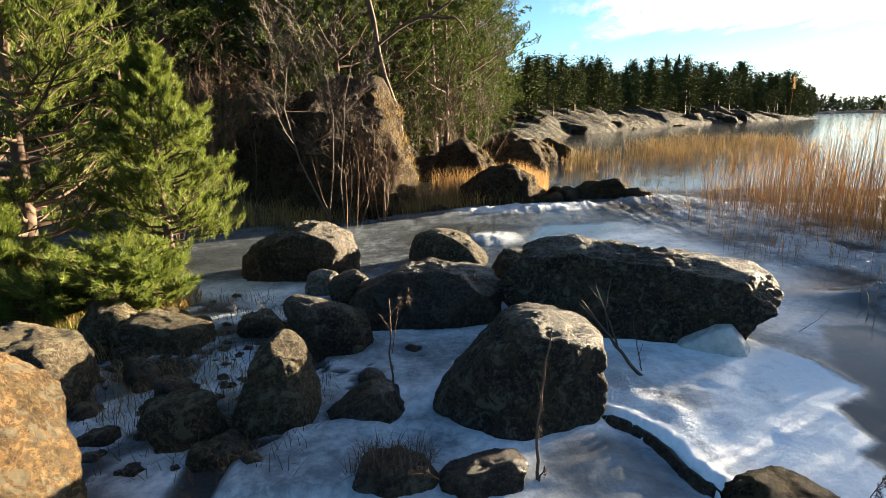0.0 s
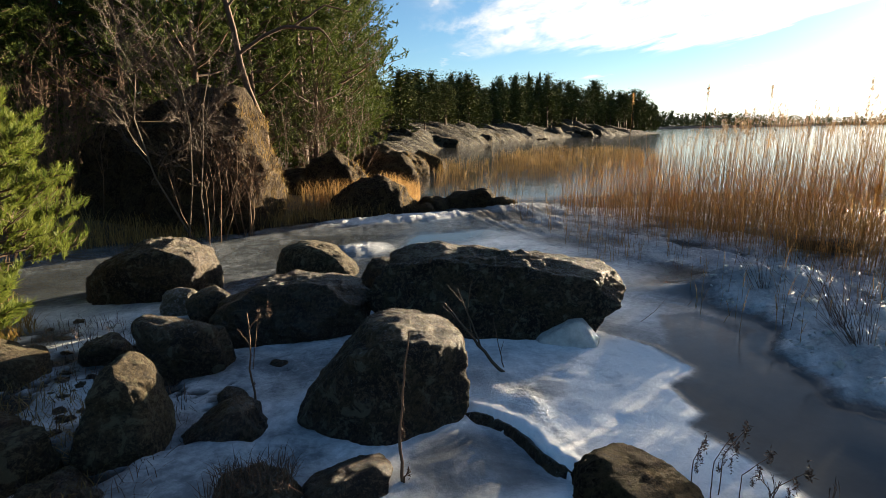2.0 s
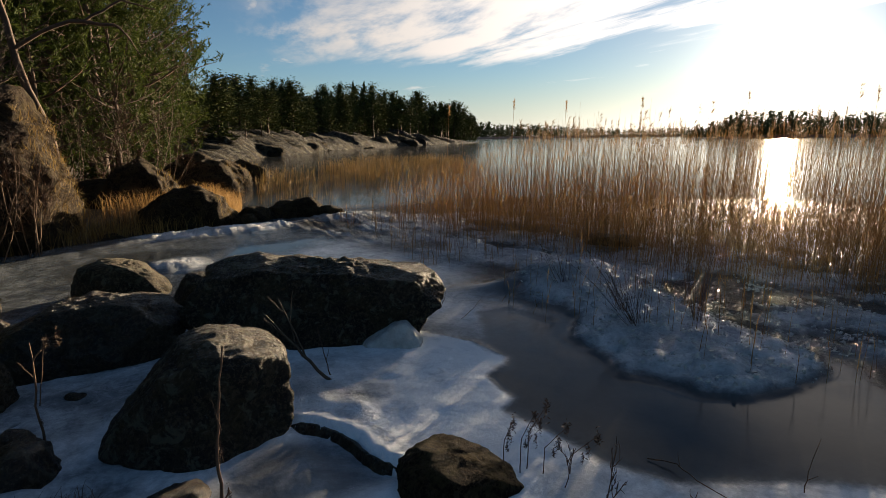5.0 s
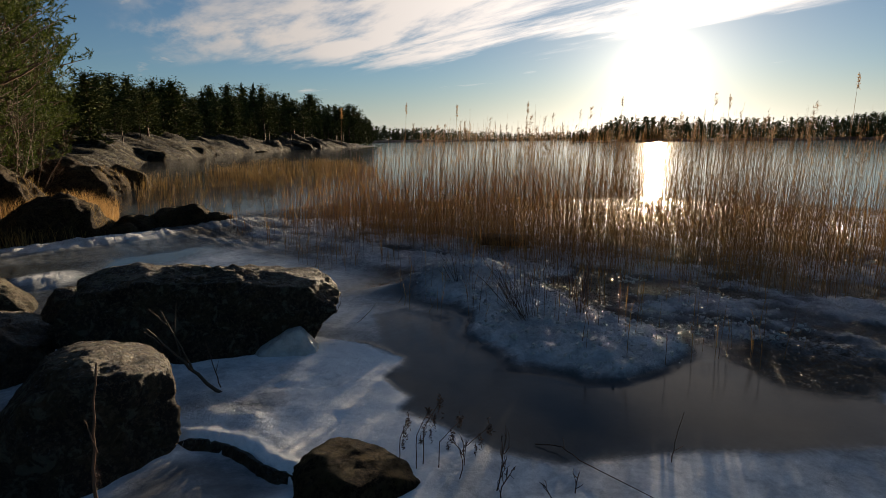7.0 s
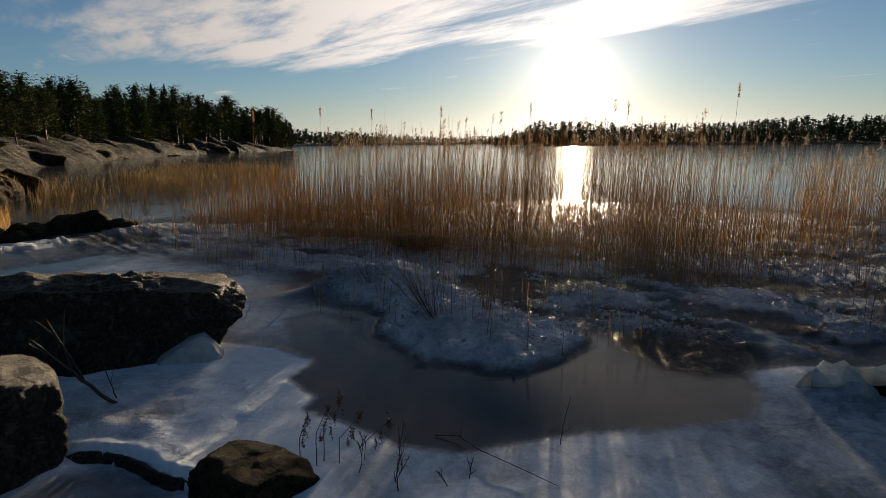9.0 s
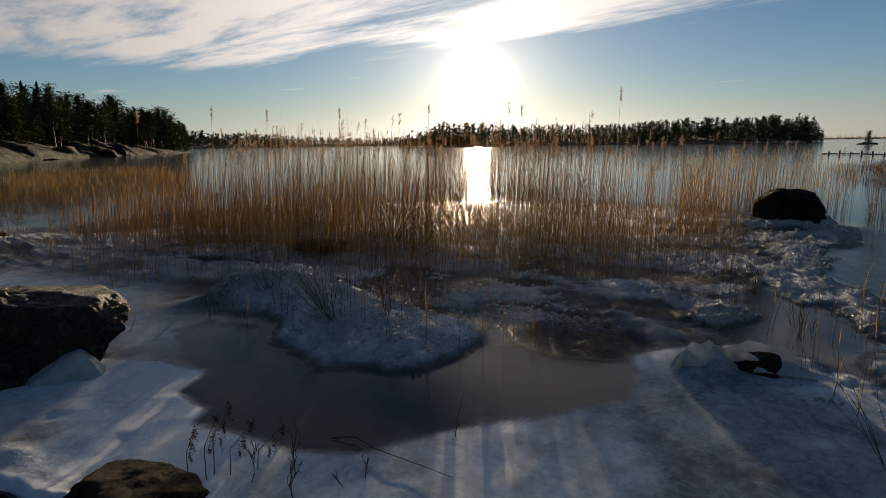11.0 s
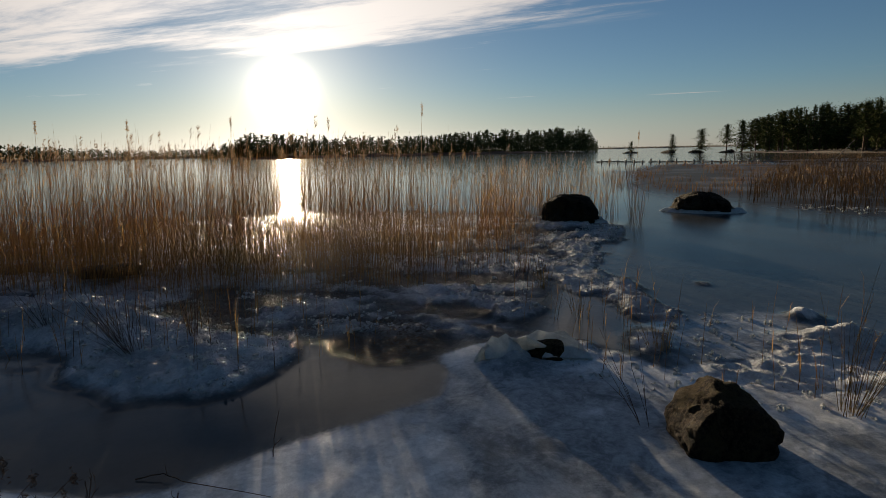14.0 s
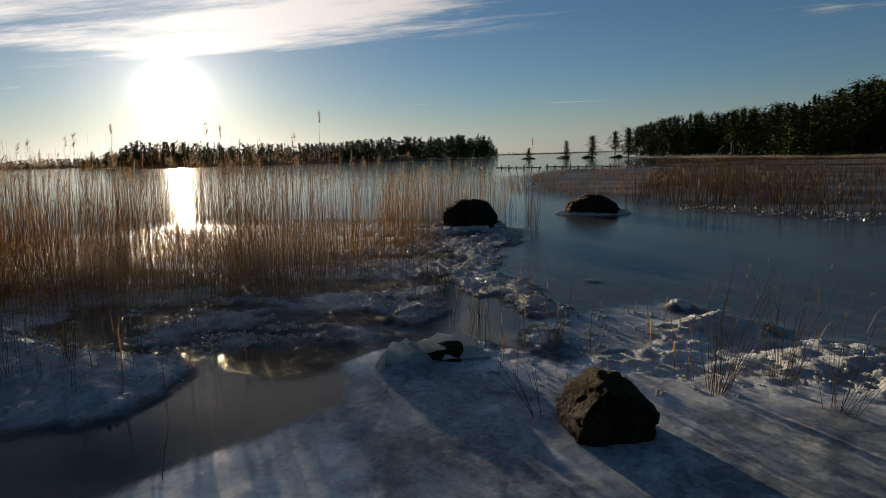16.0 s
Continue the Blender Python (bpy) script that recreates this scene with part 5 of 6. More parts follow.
def far_woods(name, label, count, a0, a1, dist, table, seed, base=0.4, fine=0.28, spruces=0.45, deep=45):
    """A distant wood, too far to tell its trees apart."""
    rng_ = np.random.default_rng(seed)
    b = Batch()
    for i in range(count):
        az = a0 + (a1 - a0) * (i + rng_.uniform()) / count
        d = dist(az) + rng_.uniform(4, deep)
        tall = 1.7 + d * math.tan(radians(skyline(table, az))) * rng_.uniform(0.52, 1.08) - base
        x, y = polar(az, d)
        kind = 2 if rng_.uniform() < spruces else int(rng_.choice((1, 3, 3)))
        conifer(b, b, x, y, base - 0.4, tall + 0.4, kind, rng_, fine, 1.5)
    return tagged(b.mesh(name, NEEDLE_FAR), label, "woods", kind="stuff")


ISLE_TOP = [(47, 0.5), (50, 1.0), (52.8, 1.95), (57, 1.85), (62, 1.55), (68, 1.5), (74, 1.85), (80, 1.95), (84.2, 1.9), (85.2, 0.8)]
far_woods("island_woods", "dark backlit conifers covering the island", 440, 48.5, 85.2, lambda a: float(np.interp(a, [47, 55, 65, 75, 85.3], [330, 290, 280, 285, 300])), ISLE_TOP, 200, 0.4, 0.42, 0.4)
SHORE_TOP = [(29, 1.45), (33, 1.3), (38, 0.9), (44, 0.6), (49, 0.7), (56, 0.8)]
far_woods("far_woods", "hazy dark woods along the distant shore", 480, 26, 56, lambda a: 680, SHORE_TOP, 201)
far_woods("far_woods", "faint strip of woods on the horizon", 90, 80, 99, lambda a: 940, [(80, 0.25), (87, 0.22), (90, 0.1), (99, 0.25)], 202)

# ---- bare shrubs of the shore ----
shrub(-2.15, 9.75, 0.0, 3.6, 3, 1, BIRCH, "tall leafless grey alder shrub with fine twigs", wide=0.13, depth=3, r0=0.017, forks=10, side=0.85)
shrub(-1.9, 9.6, 0.0, 1.7, 7, 9, TWIG, "low tangle of bare brown twigs at the ice edge", wide=0.6, depth=2, r0=0.008)
shrub(-1.35, 10.0, 0.0, 1.6, 7, 2, TWIG, "leafless brown shrub beside the huge boulder", wide=0.5, r0=0.009)
for i in range(16):
    x, y = polar(rng.uniform(8.5, 27), 1)
    az = math.degrees(math.atan2(x, y))
    d = float(np.interp(az, [4, 6.5, 9.5, 15, 21.6, 27, 30.4], [40, 50, 61, 88, 125, 160, 182])) + rng.uniform(-0.5, 9)
    s_ = rng.uniform(1.2, 3.6) * (0.6 + d / 140)
    boulder(x * d, y * d, -0.2, s_ * 1.8, s_, s_ * 0.40, BEDROCK, "dark ice-worn rock on the cape's shore", rz=rng.uniform(0, 180), seed=900 + i, level=3, rough=0.07)

shrub(-4.7, 11.6, 0.1, 3.3, 8, 3, TWIG, "tangle of reddish-brown bare brushwood", wide=0.6, r0=0.009)
shrub(-3.4, 14.2, 0.2, 3.4, 5, 5, TWIG, "leafless brown shrub behind the huge boulder", wide=0.5, r0=0.009)
shrub(0.1, 15.5, 0.2, 3.2, 7, 6, TWIG, "leafless yellowish shrub behind shore rocks", wide=0.5, r0=0.009)
shrub(-1.1, 15.0, 0.2, 3.4, 7, 7, TWIG, "leafless yellowish shrub behind shore rocks", wide=0.5, r0=0.009)
shrub(-4.3, 8.2, 0.0, 0.9, 9, 8, TWIG, "clump of red-brown willow shoots in the ice", wide=0.25, depth=1, forks=2, r0=0.012)

shrub(-4.1, 11.0, 0.1, 2.7, 6, 31, TWIG, "tangle of reddish-brown bare brushwood", wide=0.5, r0=0.009)
shrub(-5.4, 10.6, 0.1, 2.6, 6, 32, TWIG, "tangle of reddish-brown bare brushwood", wide=0.5, r0=0.009)

shrub(-0.3, 16.6, 0.2, 2.2, 5, 33, TWIG, "low brown brushwood behind shore rocks", wide=0.8, r0=0.009)
shrub(0.6, 17.4, 0.2, 2.0, 5, 34, TWIG, "low brown brushwood behind shore rocks", wide=0.8, r0=0.009)

# ---- reeds ----
BED = [(4.6, 10.8), (5.6, 8.6), (6.9, 6.9), (8.2, 4.9), (9.2, 3.2), (11.0, 2.4), (14.5, 2.4), (17, 4.0), (16.5, 8), (14, 13), (9.5, 17), (5.6, 15)]
THIN = [(9.2, 3.0), (10.5, 1.7), (12.6, 1.9), (14.8, 0.2), (16.6, 0.0), (17.5, 1.2), (16.5, 3.8), (12, 2.6)]
reeds("reed_bed", "thin outer reeds round a boulder", THIN, 900, 1.5, 308, 0.12)
reeds("reed_bed", "dense bed of tall dry golden reeds standing in ice", BED, 7000, 2.02, 301, 0.14, lambda x, y: (0.25 + 0.75 * smooth(fbm(x * 0.5, y * 0.5, 0, 71, 3), 0.32, 0.55)) * (1 - 0.72 * smooth(np.hypot(x, y), 10.5, 13.5)) * (1 - 0.6 * smooth(np.degrees(np.arctan2(x, y)), 62, 76)), 0.0023, 1, 0.58, lambda x, y: 0.42 + 0.58 * smooth(np.degrees(np.arctan2(x, y)), 21, 40))
FRINGE = [(4.4, 9.6), (5.2, 7.4), (5.6, 5.2), (6.2, 3.4), (7.0, 1.9), (8.4, 1.1), (11.0, 1.2), (12.4, 1.7), (9.5, 3.0), (8.0, 5.6), (6.5, 7.6)]
reeds("reed_fringe", "sparse broken reed stems frozen into crusted ice", FRINGE, 4000, 0.9, 302, 0.03, lambda x, y: 1 - 0.7 * smooth(np.degrees(np.arctan2(x, y)), 66, 80), 0.0018, 1, 0.5)
GOLD = [(2.7, 14.6), (5.0, 13.2), (9.5, 17), (15, 25), (21, 40), (14, 40), (9, 33), (4.5, 25), (3.0, 18)]
reeds("reed_bed", "low sunlit golden reeds along the shore", GOLD, 2900, 0.66, 303, 0.06, lambda x, y: smooth(fbm(x * 0.3, y * 0.7, 0, 72, 3), 0.47, 0.53), 0.0042, 2, mat=LIT_REED)
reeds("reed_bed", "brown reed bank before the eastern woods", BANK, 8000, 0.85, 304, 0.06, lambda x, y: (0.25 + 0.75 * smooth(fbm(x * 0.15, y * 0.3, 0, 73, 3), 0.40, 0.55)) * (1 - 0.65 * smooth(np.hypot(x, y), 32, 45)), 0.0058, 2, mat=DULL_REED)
reeds("reed_stubble", "low broken reed stubble in the far ice", LOW, 2600, 0.34, 309, 0.0, lambda x, y: smooth(fbm(x * 0.2, y * 0.35, 0, 74, 3), 0.42, 0.54), 0.006, 1)
SPARSE = [(3.2, 5.0), (4.6, 5.6), (5.6, 4.0), (5.6, 2.0), (5.0, 1.2), (3.6, 2.1)]
reeds("reed_stems", "scattered dead reed stems on the ice mound", SPARSE, 130, 0.42, 305, 0.0, None, 0.0022, 1)
OPEN = [(3.2, 6.0), (4.5, 6.0), (5.0, 9.0), (4.6, 11.5), (3.6, 11.5)]
reeds("reed_stems", "scattered dead reed stems in smooth ice", OPEN, 170, 0.35, 306, 0.0, None, 0.0025, 1)
RIGHT = [(4.3, -0.2), (6.5, 0.8), (7.0, -0.6), (6.0, -3.0), (4.6, -3.4), (4.3, -1.6)]
reeds("reed_stems", "scattered dead reed stems in crusted ice", RIGHT, 80, 0.50, 307, 0.0, None, 0.0022, 1)

far_woods("cape_depth", "dark depth of the wood on the cape", 330, 2.5, 29.6, lambda a: float(np.interp(a, [4, 9.5, 15, 21.6, 30.4], [75, 92, 125, 165, 205])), [(p, q * 0.85) for p, q in CAPE_TOP], 204, 1.0, 0.4)
far_woods("point_depth", "dark depth of the eastern wood", 230, 98.5, 126, lambda a: float(np.interp(a, [97, 110, 132], [185, 140, 115])), [(p, q * 0.85) for p, q in EAST_TOP], 205, 0.6, 0.4)
far_woods("forest_depth", "dark depth of the pine wood behind the shore", 180, -64, 2.2, lambda a: 25, [(-64, 17), (-2, 14), (2.2, 8)], 203, 1.2, 0.6, 0.3, 25)


# ---- dead grass, litter and rubble on the shore ----
def on_land(poly, n, seed, lift=0.0):
    p = scatter(poly, n, seed)
    z = np.maximum(shore_height(p[:, 0], p[:, 1]), ice_form(p[:, 0], p[:, 1])[0])
    return np.stack([p[:, 0], p[:, 1], z + lift], 1)


def on_rock(ob, n, seed, ok):
    """Places on the skin of a boulder whose normals pass the test."""
    rng_ = random.Random(seed)
    good = [v for v in ob.data.vertices if ok(v.normal, v.co)]
    return [ob.matrix_basis @ good[rng_.randrange(len(good))].co for i in range(n)]


grass("dead_grass", "brown matted grass on the shore under the pines", on_land([(-4.6, 3.8), (-2.5, 3.9), (-2.5, 5.4), (-3.2, 6.4), (-5.2, 6.4)], 6500, 401), 0.22, 1.0, 0.0034, 401)
grass("grass_litter", "dark dead grass matted over a stone", on_land([(-0.45, 2.25), (-0.05, 2.25), (-0.05, 2.5), (-0.4, 2.52)], 420, 421, 0.10), 0.12, 1.5, 0.002, 421, WEED)
grass("bank_grass", "sunlit yellow-green moss and grass on the bank", on_land([(-4.3, 4.1), (-2.6, 4.3), (-2.55, 5.0), (-3.0, 5.6), (-4.6, 5.4)], 5200, 420), 0.13, 1.0, 0.003, 420, NEEDLE)
grass("dead_grass", "dead grass between the shore stones", on_land([(-2.6, 3.2), (-1.3, 2.5), (-0.9, 2.4), (-1.4, 3.6), (-2.0, 4.3), (-2.5, 4.3)], 1300, 402), 0.14, 1.4, 0.0025, 402)
grass("grass_litter", "dark dead grass strewn on the ice", on_land([(-2.3, 2.4), (-0.7, 2.3), (-0.7, 3.4), (-1.2, 5.2), (-2.4, 5.6)], 2000, 403, 0.005), 0.14, 1.55, 0.002, 403, WEED)
grass("dead_grass", "tall dry grass along the edge of the bay", on_land([(-4.4, 9.2), (-2.2, 9.7), (-0.6, 10.9), (1.4, 11.6), (1.6, 12.4), (-0.8, 12.0), (-2.5, 10.6), (-4.6, 10.2)], 2600, 404), 0.42, 0.55, 0.004, 404)
grass("dead_grass", "golden grass by the shoreline boulders", on_land([(-0.6, 11.5), (0.4, 11.5), (1.9, 12.6), (2.4, 16), (2.0, 18), (0.8, 14.5), (-0.6, 12.8)], 2600, 405), 0.55, 0.45, 0.004, 405, REED)
grass("dead_grass", "rough brown grass under the wood", on_land([(-9, 9.6), (-3, 10.4), (-0.8, 12.5), (1.5, 19), (-4, 20), (-10, 15)], 4000, 406), 0.45, 0.7, 0.006, 406)
for ob in list(bpy.data.objects):
    if ob.name.startswith("boulder") and ob.dimensions.z > 2.2:
        grass("clinging_grass", "dry golden grass hanging on the huge boulder", on_rock(ob, 2200, 407, lambda n, c: n.x > 0.55 and c.z < 2.3), 0.22, 2.2, 0.005, 407)
    elif ob.name.startswith("boulder") and 0.85 < ob.dimensions.z < 2.0 and 11 < ob.location.y < 28:
        grass("clinging_grass", "dry golden grass hanging on a shore boulder", on_rock(ob, 260, 408, lambda n, c: n.x > 0.5 and c.z < 1.1), 0.22, 2.0, 0.004, 408)

b = Batch()
rng2 = np.random.default_rng(9)
dirs, tri = ico(2)
for p in on_land([(-2.7, 2.4), (-0.9, 2.3), (-0.8, 3.0), (-1.3, 4.6), (-2.3, 5.6), (-2.8, 4.4)], 130, 410):
    r = rng2.uniform(0.015, 0.06) * np.array([1, rng2.uniform(0.6, 1), rng2.uniform(0.4, 0.8)])
    b.add(p + dirs * r * (1 + 0.25 * rng2.normal(size=(len(dirs), 1)).clip(-1, 1)), tri)
tagged(b.mesh("rubble", WET), "dark gravel and small stones between the boulders", "gravel", kind="stuff")

b = Batch()
dirs, tri = ico(1)
places = np.concatenate([scatter([polar(103, 17.5), polar(117, 15.6), polar(126, 17), polar(117, 18.5), polar(104, 20)], 260, 415), scatter(FRINGE, 900, 411), scatter([(3.2, 2.2), (5.6, 1.6), (6.4, 2.4), (6.2, 4.6), (3.9, 5.4)], 750, 412), scatter(RIGHT, 260, 413), scatter([(6.2, -0.2), (9.2, -0.6), (13.0, -0.4), (13.6, 1.6), (9, 2.2), (6.5, 1.4)], 900, 414)])
for x, y in places:
    z, whiteness = [float(q[0]) for q in ice_form(np.array([x]), np.array([y]))[:2]]
    if whiteness < (0.3 if x < 14 else 0.1):
        continue
    for j in range(int(rng2.integers(1, 5))):
        r = rng2.uniform(0.005, 0.021) * (1 + 0.05 * max(x - 5, 0)) * np.array([rng2.uniform(0.6, 1.6), rng2.uniform(0.5, 1.2), rng2.uniform(0.3, 1.3)])
        at = np.array([x, y, z]) + np.array([rng2.normal(0, 0.03), rng2.normal(0, 0.03), r[2] * 0.3])
        b.add(at + dirs * r * (1 + 0.5 * rng2.normal(size=(len(dirs), 1)).clip(-1.2, 1.2)), tri)
tagged(b.mesh("ice_lumps", SHARD), "knobs and crumbs of glittering ice on the crust", "ice", kind="stuff")


# ---- single dry stems, sticks and seed heads ----
def stalk(name, label, x, y, z, lines, mat, heads=(), category="dry plant"):
    """A dry plant: each line is a stem of points and a radius, and heads are seed clusters (place, size, drop)."""
    ob = root(name, x, y, z)
    rng_ = np.random.default_rng(int(abs(x * 1000 + y * 77)))
    for pts, r in lines:
        b = Batch()
        pts = np.array(pts, float)
        t = np.linspace(0, 1, len(pts))
        tt = np.linspace(0, 1, 3 * len(pts))
        fine = np.stack([np.interp(tt, t, pts[:, c]) for c in range(3)], 1) + rng_.normal(0, r * 0.5, (len(tt), 3))
        b.tube(fine, r * (1.05 - 0.6 * tt), 5)
        b.mesh("stem", mat, ob, True)
    for place, size, drop in heads:
        b = Batch()
        n = 26
        c = np.array(place) + rng_.normal(0, size * 0.4, (n, 3)) * np.array([0.25, 0.25, 1.3]) + np.array([0, 0, -drop])
        d = rng_.normal(0, 1, (n, 3)) + np.array([0, 0, -drop * 8])
        b.needles(c, d, size * 0.45, size * 0.06, 3, rng_, 0.8)
        b.mesh("seed_head", mat, ob)
    return tagged(ob, label, category)


stalk("dry_weed", "dark dry weed stalk with a ragged seed head", -0.35, 3.30, -0.02, [([(0, 0, 0), (-0.01, 0, 0.3), (0.0, 0, 0.66)], 0.008), ([(0, 0, 0.45), (-0.07, 0, 0.56)], 0.003), ([(0, 0, 0.55), (0.07, 0, 0.66), (0.13, 0.01, 0.68)], 0.004), ([(0, 0, 0.3), (0.03, 0.01, 0.5), (0.05, 0, 0.62)], 0.003)], WEED, [((0.12, 0, 0.66), 0.05, 0.01), ((0.06, 0, 0.66), 0.045, 0.02), ((0.0, 0, 0.22), 0.02, 0.01)])
stalk("dry_weed", "red-brown dry weed stalk frozen in the ice", 0.45, 2.36, -0.02, [([(0, 0, 0), (-0.01, 0, 0.25), (0.02, 0.02, 0.5), (0.055, 0.03, 0.78)], 0.009), ([(0.0, 0, 0.02), (0.03, -0.01, 0.12)], 0.006), ([(0.02, 0, 0.4), (-0.01, 0.02, 0.55)], 0.003)], WEED, [((0.01, 0, 0.32), 0.035, 0.02), ((0.03, 0, 0.09), 0.03, 0.01)])
stalk("broken_branch", "bare forked branch frozen upright in the ice", 1.30, 3.545, -0.02, [([(0, 0, 0), (-0.17, 0.05, 0.20), (-0.30, 0.09, 0.38), (-0.40, 0.12, 0.52)], 0.013), ([(-0.17, 0.05, 0.20), (-0.24, 0.1, 0.42), (-0.31, 0.13, 0.62)], 0.008), ([(-0.22, 0.07, 0.27), (-0.25, 0.1, 0.45), (-0.22, 0.1, 0.68)], 0.006), ([(-0.30, 0.09, 0.38), (-0.42, 0.12, 0.50)], 0.007), ([(-0.28, 0.12, 0.52), (-0.38, 0.14, 0.64)], 0.004)], BIRCH, category="branch")
stalk("broken_branch", "thin bare twig beside a forked branch", 1.31, 3.62, -0.02, [([(0, 0, 0), (-0.03, 0, 0.14), (-0.08, 0.01, 0.40)], 0.005), ([(-0.03, 0, 0.14), (0.0, 0.02, 0.22)], 0.003), ([(-0.05, 0, 0.26), (-0.11, 0.0, 0.30)], 0.003)], WEED, category="branch")
for i, (x, y, h_) in enumerate([(1.74, 2.02, 0.30), (1.80, 1.96, 0.34), (1.86, 1.98, 0.36), (1.90, 1.90, 0.26), (2.02, 1.84, 0.20)]):
    lean_ = 0.05 + 0.03 * i
    stalk("seed_stalk", "dark drooping seed stalk at the ice edge", x, y, -0.01, [([(0, 0, 0), (0.01, 0, h_ * 0.6), (lean_, -0.02, h_)], 0.003)], WEED, [((lean_ * 0.9, -0.02, h_ * 0.93), 0.045, 0.01), ((lean_ * 0.6, -0.01, h_ * 0.72), 0.04, 0.02), ((lean_ * 0.4, -0.01, h_ * 0.55), 0.03, 0.02)])
shrub(2.0, 1.58, -0.01, 0.30, 3, 21, WEED, "small bare sapling poking through ice", "bare_sapling", 0.6, 2, 0.004, 2, "sapling")
shrub(2.18, 1.35, -0.01, 0.14, 2, 22, WEED, "small bare sapling poking through ice", "bare_sapling", 0.9, 1, 0.003, 3, "sapling")
stalk("fallen_twig", "long thin forked twig lying on the ice", 2.47, 1.77, 0.01, [([(0, 0, 0), (0.06, -0.12, 0.02), (0.04, -0.28, 0.012), (0.06, -0.80, 0.01)], 0.004), ([(0.05, -0.16, 0.02), (0.10, -0.10, 0.05)], 0.003)], WEED, category="twig")
stalk("fallen_twig", "thin twig lying on grey ice", 2.75, 4.35, 0.0, [([(0, 0, 0), (0.18, 0.10, 0.05), (0.36, 0.25, 0.10)], 0.003)], WEED, category="twig")
stalk("fallen_twig", "thin twig standing in grey ice", 2.72, 4.75, 0.0, [([(0, 0, 0), (0.08, 0.05, 0.08), (0.12, 0.1, 0.14)], 0.003)], WEED, category="twig")
stalk("fallen_twig", "dead twig stuck in smooth ice", 2.90, 1.22, 0.0, [([(0, 0, 0), (0.04, 0.01, 0.12), (0.09, 0.0, 0.25)], 0.003), ([(0.02, 0, 0.06), (0.03, -0.04, 0.10)], 0.002)], WEED, category="twig")
stalk("broken_branch", "dark stalk between two boulders", 0.62, 5.05, 0.0, [([(0, 0, 0), (0.03, 0, 0.2), (0.06, 0, 0.38)], 0.008), ([(0.0, 0, 0.0), (0.10, 0, 0.18)], 0.004)], WEED, category="branch")


def tussock(x, y, n, tall, spread_, seed, label, tilt=(0, 0), mat=GRASS):
    """A clump of stiff dead stems fanning from one root."""
    rng_ = np.random.default_rng(seed)
    z = float(ice_form(np.array([x]), np.array([y]))[0][0]) - 0.01
    b = Batch()
    for i in range(n):
        a = rng_.uniform(0, 6.28)
        s = rng_.uniform(0.05, 1) * spread_
        h_ = tall * rng_.uniform(0.35, 1.05)
        o = np.array([math.cos(a), math.sin(a), 0]) * 0.10 * rng_.uniform(0, 1)
        e = o + np.array([math.cos(a) * s * h_ + tilt[0] * h_, math.sin(a) * s * h_ + tilt[1] * h_, h_])
        m = (o + e) / 2 + np.array([0, 0, 0.06 * h_])
        m = m + rng_.normal(0, 0.03 * h_, 3)
        b.tube([o, m, e], [0.0019, 0.0016, 0.0009], 3)
        if rng_.uniform() < 0.25:
            b.needles(np.array([e]), np.array([e - m]), 0.03, 0.003, 5, rng_, 1.0)
    ob = b.mesh("grass_tussock", mat)
    ob.matrix_basis = pose(x, y, z)
    return tagged(ob, label, "grass tussock")


tussock(3.82, 3.25, 32, 0.52, 0.75, 1, "stiff dead grass tussock on the ice mound", (-0.35, 0.25), WEED)
tussock(3.95, 3.5, 26, 0.55, 0.7, 2, "stiff dead grass tussock on the ice mound", (-0.25, 0.2), WEED)
tussock(4.35, 3.1, 18, 0.7, 0.4, 3, "sparse dead stems on the ice mound", (0.05, 0.05), WEED)
tussock(4.1, 4.6, 18, 0.45, 0.5, 4, "sparse dead stems on the ice mound", (-0.2, 0.2), WEED)
tussock(4.45, -2.0, 34, 0.92, 0.5, 5, "fan of dead grass in crusted ice", (0.10, -0.30))
tussock(4.75, -2.5, 26, 0.8, 0.6, 6, "fan of dead grass in crusted ice", (0.15, -0.15))
tussock(4.2, -2.65, 16, 0.7, 0.6, 7, "fan of dead grass in crusted ice", (0.0, -0.25))
tussock(5.3, -0.85, 26, 0.42, 0.5, 8, "stiff frosted stems in crusted ice", (0.1, 0.1))
tussock(6.3, -0.1, 26, 0.35, 0.5, 9, "stiff frosted stems in crusted ice")
tussock(7.3, 0.45, 30, 0.45, 0.4, 10, "stiff frosted stems in crusted ice")
tussock(8.3, 0.9, 30, 0.6, 0.35, 11, "dead reed clump at the edge of the bed", mat=REED)
tussock(3.95, -0.75, 8, 0.6, 0.5, 12, "few bent twigs beside a stone", (-0.1, 0.35), WEED)
tussock(14.3, -0.5, 30, 1.2, 0.25, 13, "dead reed clump beside a boulder", mat=REED)
tussock(15.3, -0.3, 40, 1.5, 0.18, 14, "dead reed clump beside a boulder", mat=REED)

# lone tall reeds with heavy seed heads
for i, (x, y, h_) in enumerate([(10.3, 3.2, 2.55), (6.2, 8.9, 2.35), (6.9, 8.3, 2.3), (7.6, 7.2, 2.3), (8.6, 6.0, 2.35), (5.4, 9.9, 2.3), (9.4, 4.6, 2.3), (14.5, -0.4, 2.05)]):
    stalk("tall_reed", "single tall reed with a dark seed head", x, y, -0.02, [([(0, 0, 0), (0.02, 0.01, h_ * 0.5), (0.06, -0.02, h_)], 0.0045)], REED, [((0.06, -0.02, h_ - 0.03), 0.06, 0.02), ((0.06, -0.02, h_ - 0.12), 0.06, 0.02)], "reed")

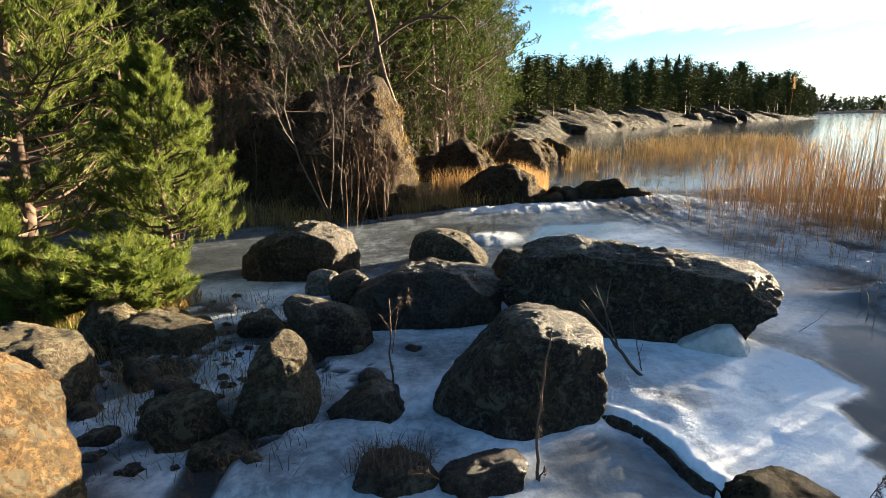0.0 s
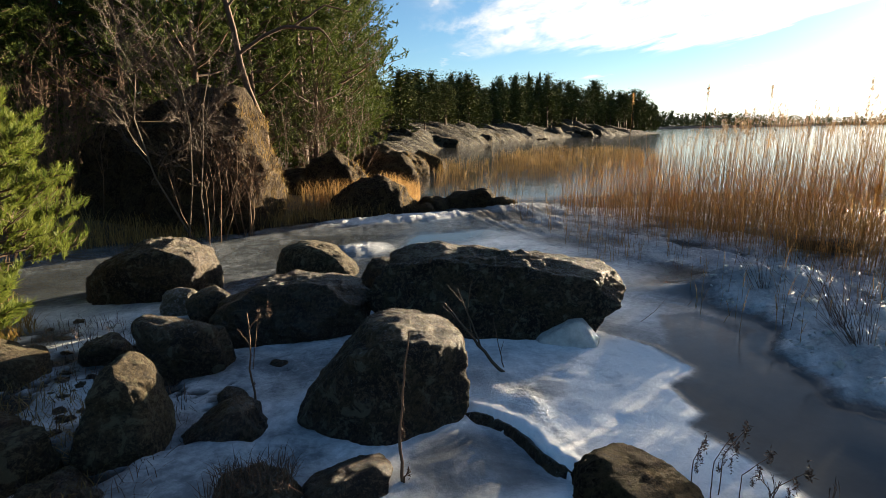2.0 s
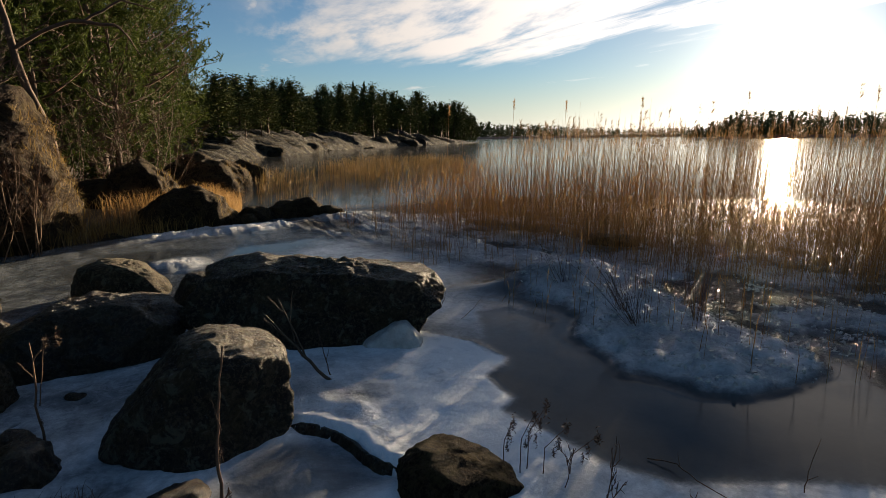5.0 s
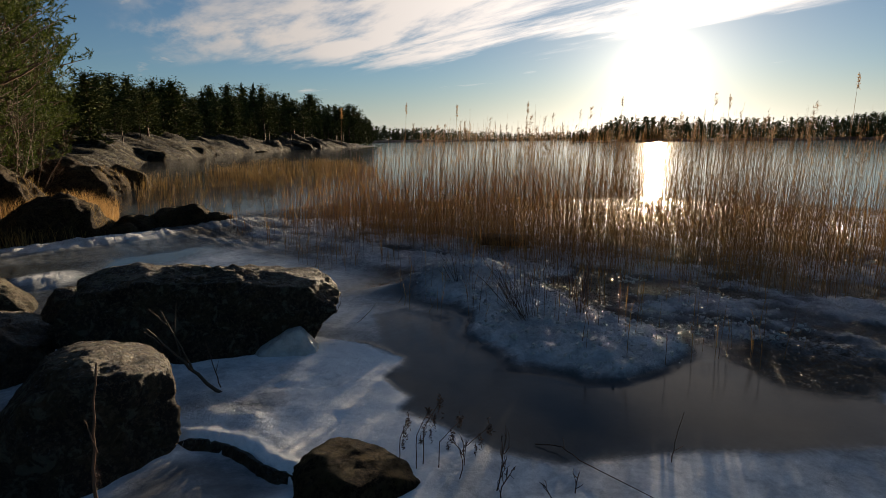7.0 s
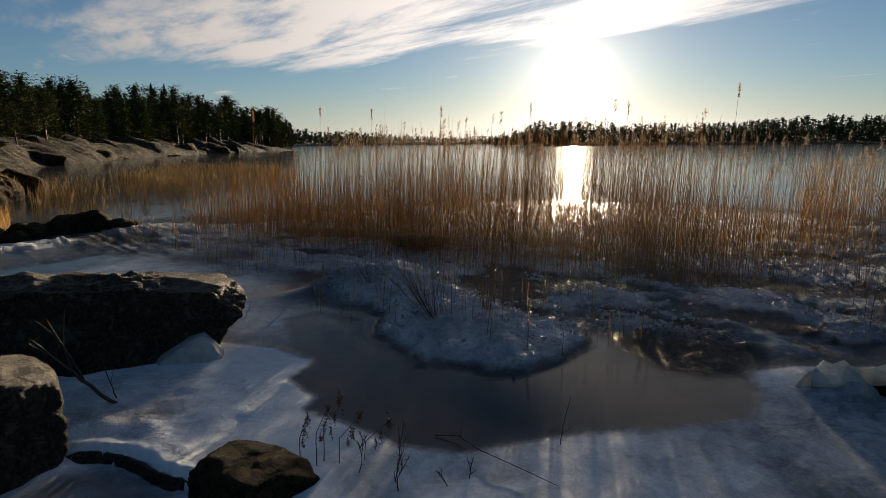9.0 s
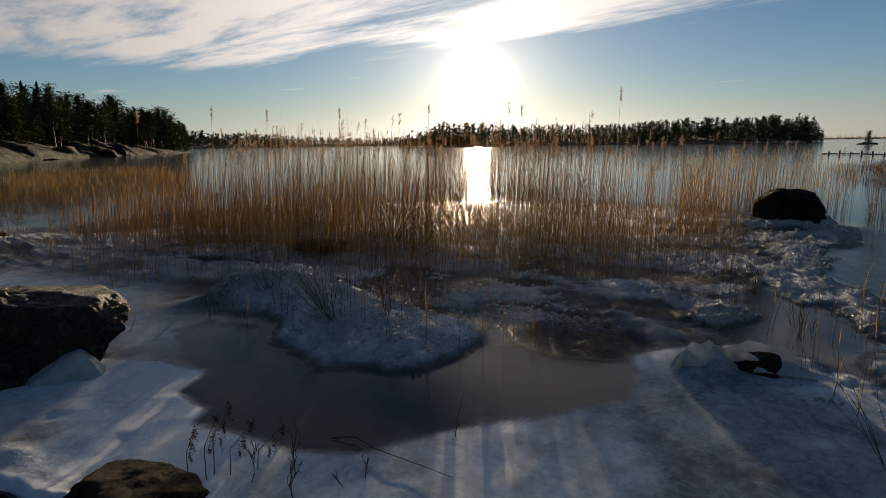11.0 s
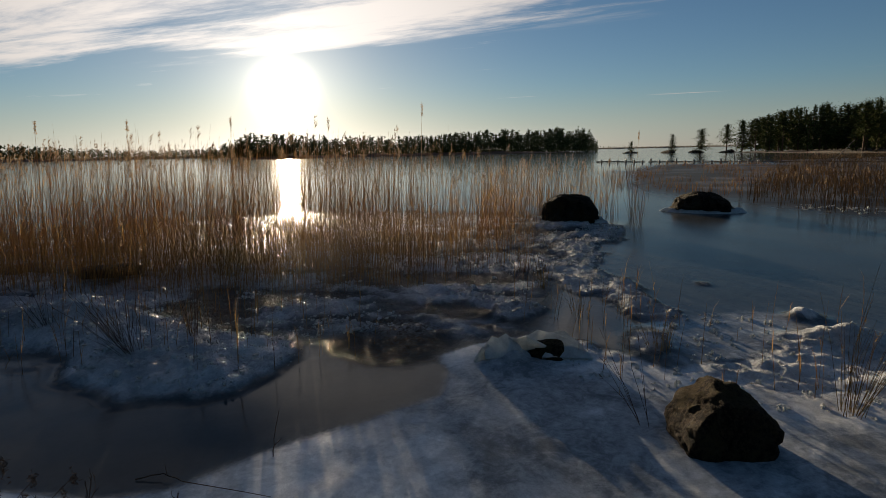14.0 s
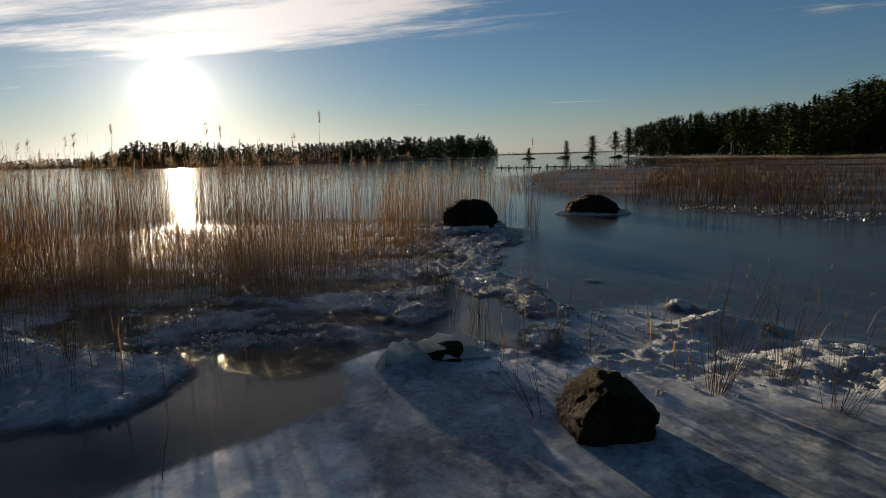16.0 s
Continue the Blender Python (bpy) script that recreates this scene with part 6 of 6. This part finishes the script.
# ---- old jetty posts and floating logs on the far ice ----
for i in range(19):
    az = 85.6 + 0.72 * i
    d = 70 - 0.5 * i
    x, y = polar(az, d)
    post = root("jetty_post", x, y - 0.6, -0.1)
    b = Batch()
    h_ = 0.42 + 0.10 * math.sin(i * 2.3)
    b.tube([(0, 0, 0), (0.02, 0, h_)], [0.085, 0.08], 8)
    b.mesh("pile", TIMBER, post, True)
    b = Batch()
    b.tube([(0.02, 0, h_ - 0.02), (0.02, 0, h_ + 0.05), (0.02, 0, h_ + 0.09)], [0.10, 0.095, 0.02], 8)
    b.mesh("ice_cap", SHARD, post, True)
    tagged(post, "weathered timber pile with an ice cap", "post", "old jetty posts")
for i in range(7):
    a0, a1 = 85.6 + 4.6 * i, 85.6 + 4.6 * (i + 1) - 0.3
    p, q = polar(a0, 74 - 2.2 * i), polar(a1, 74 - 2.2 * (i + 1))
    b = Batch()
    s_ = np.linspace(0, 1, 6)
    b.tube(np.stack([p[0] + s_ * (q[0] - p[0]), p[1] + s_ * (q[1] - p[1]), 0.06 + 0.03 * np.sin(s_ * 5 + i)], 1), 0.06 - 0.02 * s_, 7)
    tagged(b.mesh("boom_log", TIMBER, None, True), "long grey log frozen into the far ice", "log", "boom logs")
for az, d, h_, tip in [(97.2, 62, 2.1, 0.25), (104.2, 58, 2.0, 1.6)]:
    x, y = polar(az, d)
    stalk("mooring_pole", "leaning bare pole standing in the ice", x, y, -0.1, [([(0, 0, 0), (0, -tip * 0.5, h_ * 0.5), (0, -tip, h_)], 0.05)], TIMBER, category="pole")

# leaning dead trunk behind the huge boulder
stalk("dead_tree", "leaning dead trunk with bare pale limbs", -1.2, 13.6, 0.1, [([(0, 0, 0), (-0.25, 0.1, 1.8), (-0.75, 0.2, 4.0), (-1.1, 0.3, 6.0)], 0.10), ([(-0.6, 0.2, 3.3), (0.3, 0.1, 3.9), (1.2, 0, 3.8), (1.6, 0, 3.3)], 0.05), ([(0.6, 0.1, 3.9), (1.3, 0, 4.3), (1.9, 0, 4.2)], 0.03), ([(-0.8, 0.2, 4.3), (0.1, 0.2, 5.0)], 0.03)], BARK, category="tree")
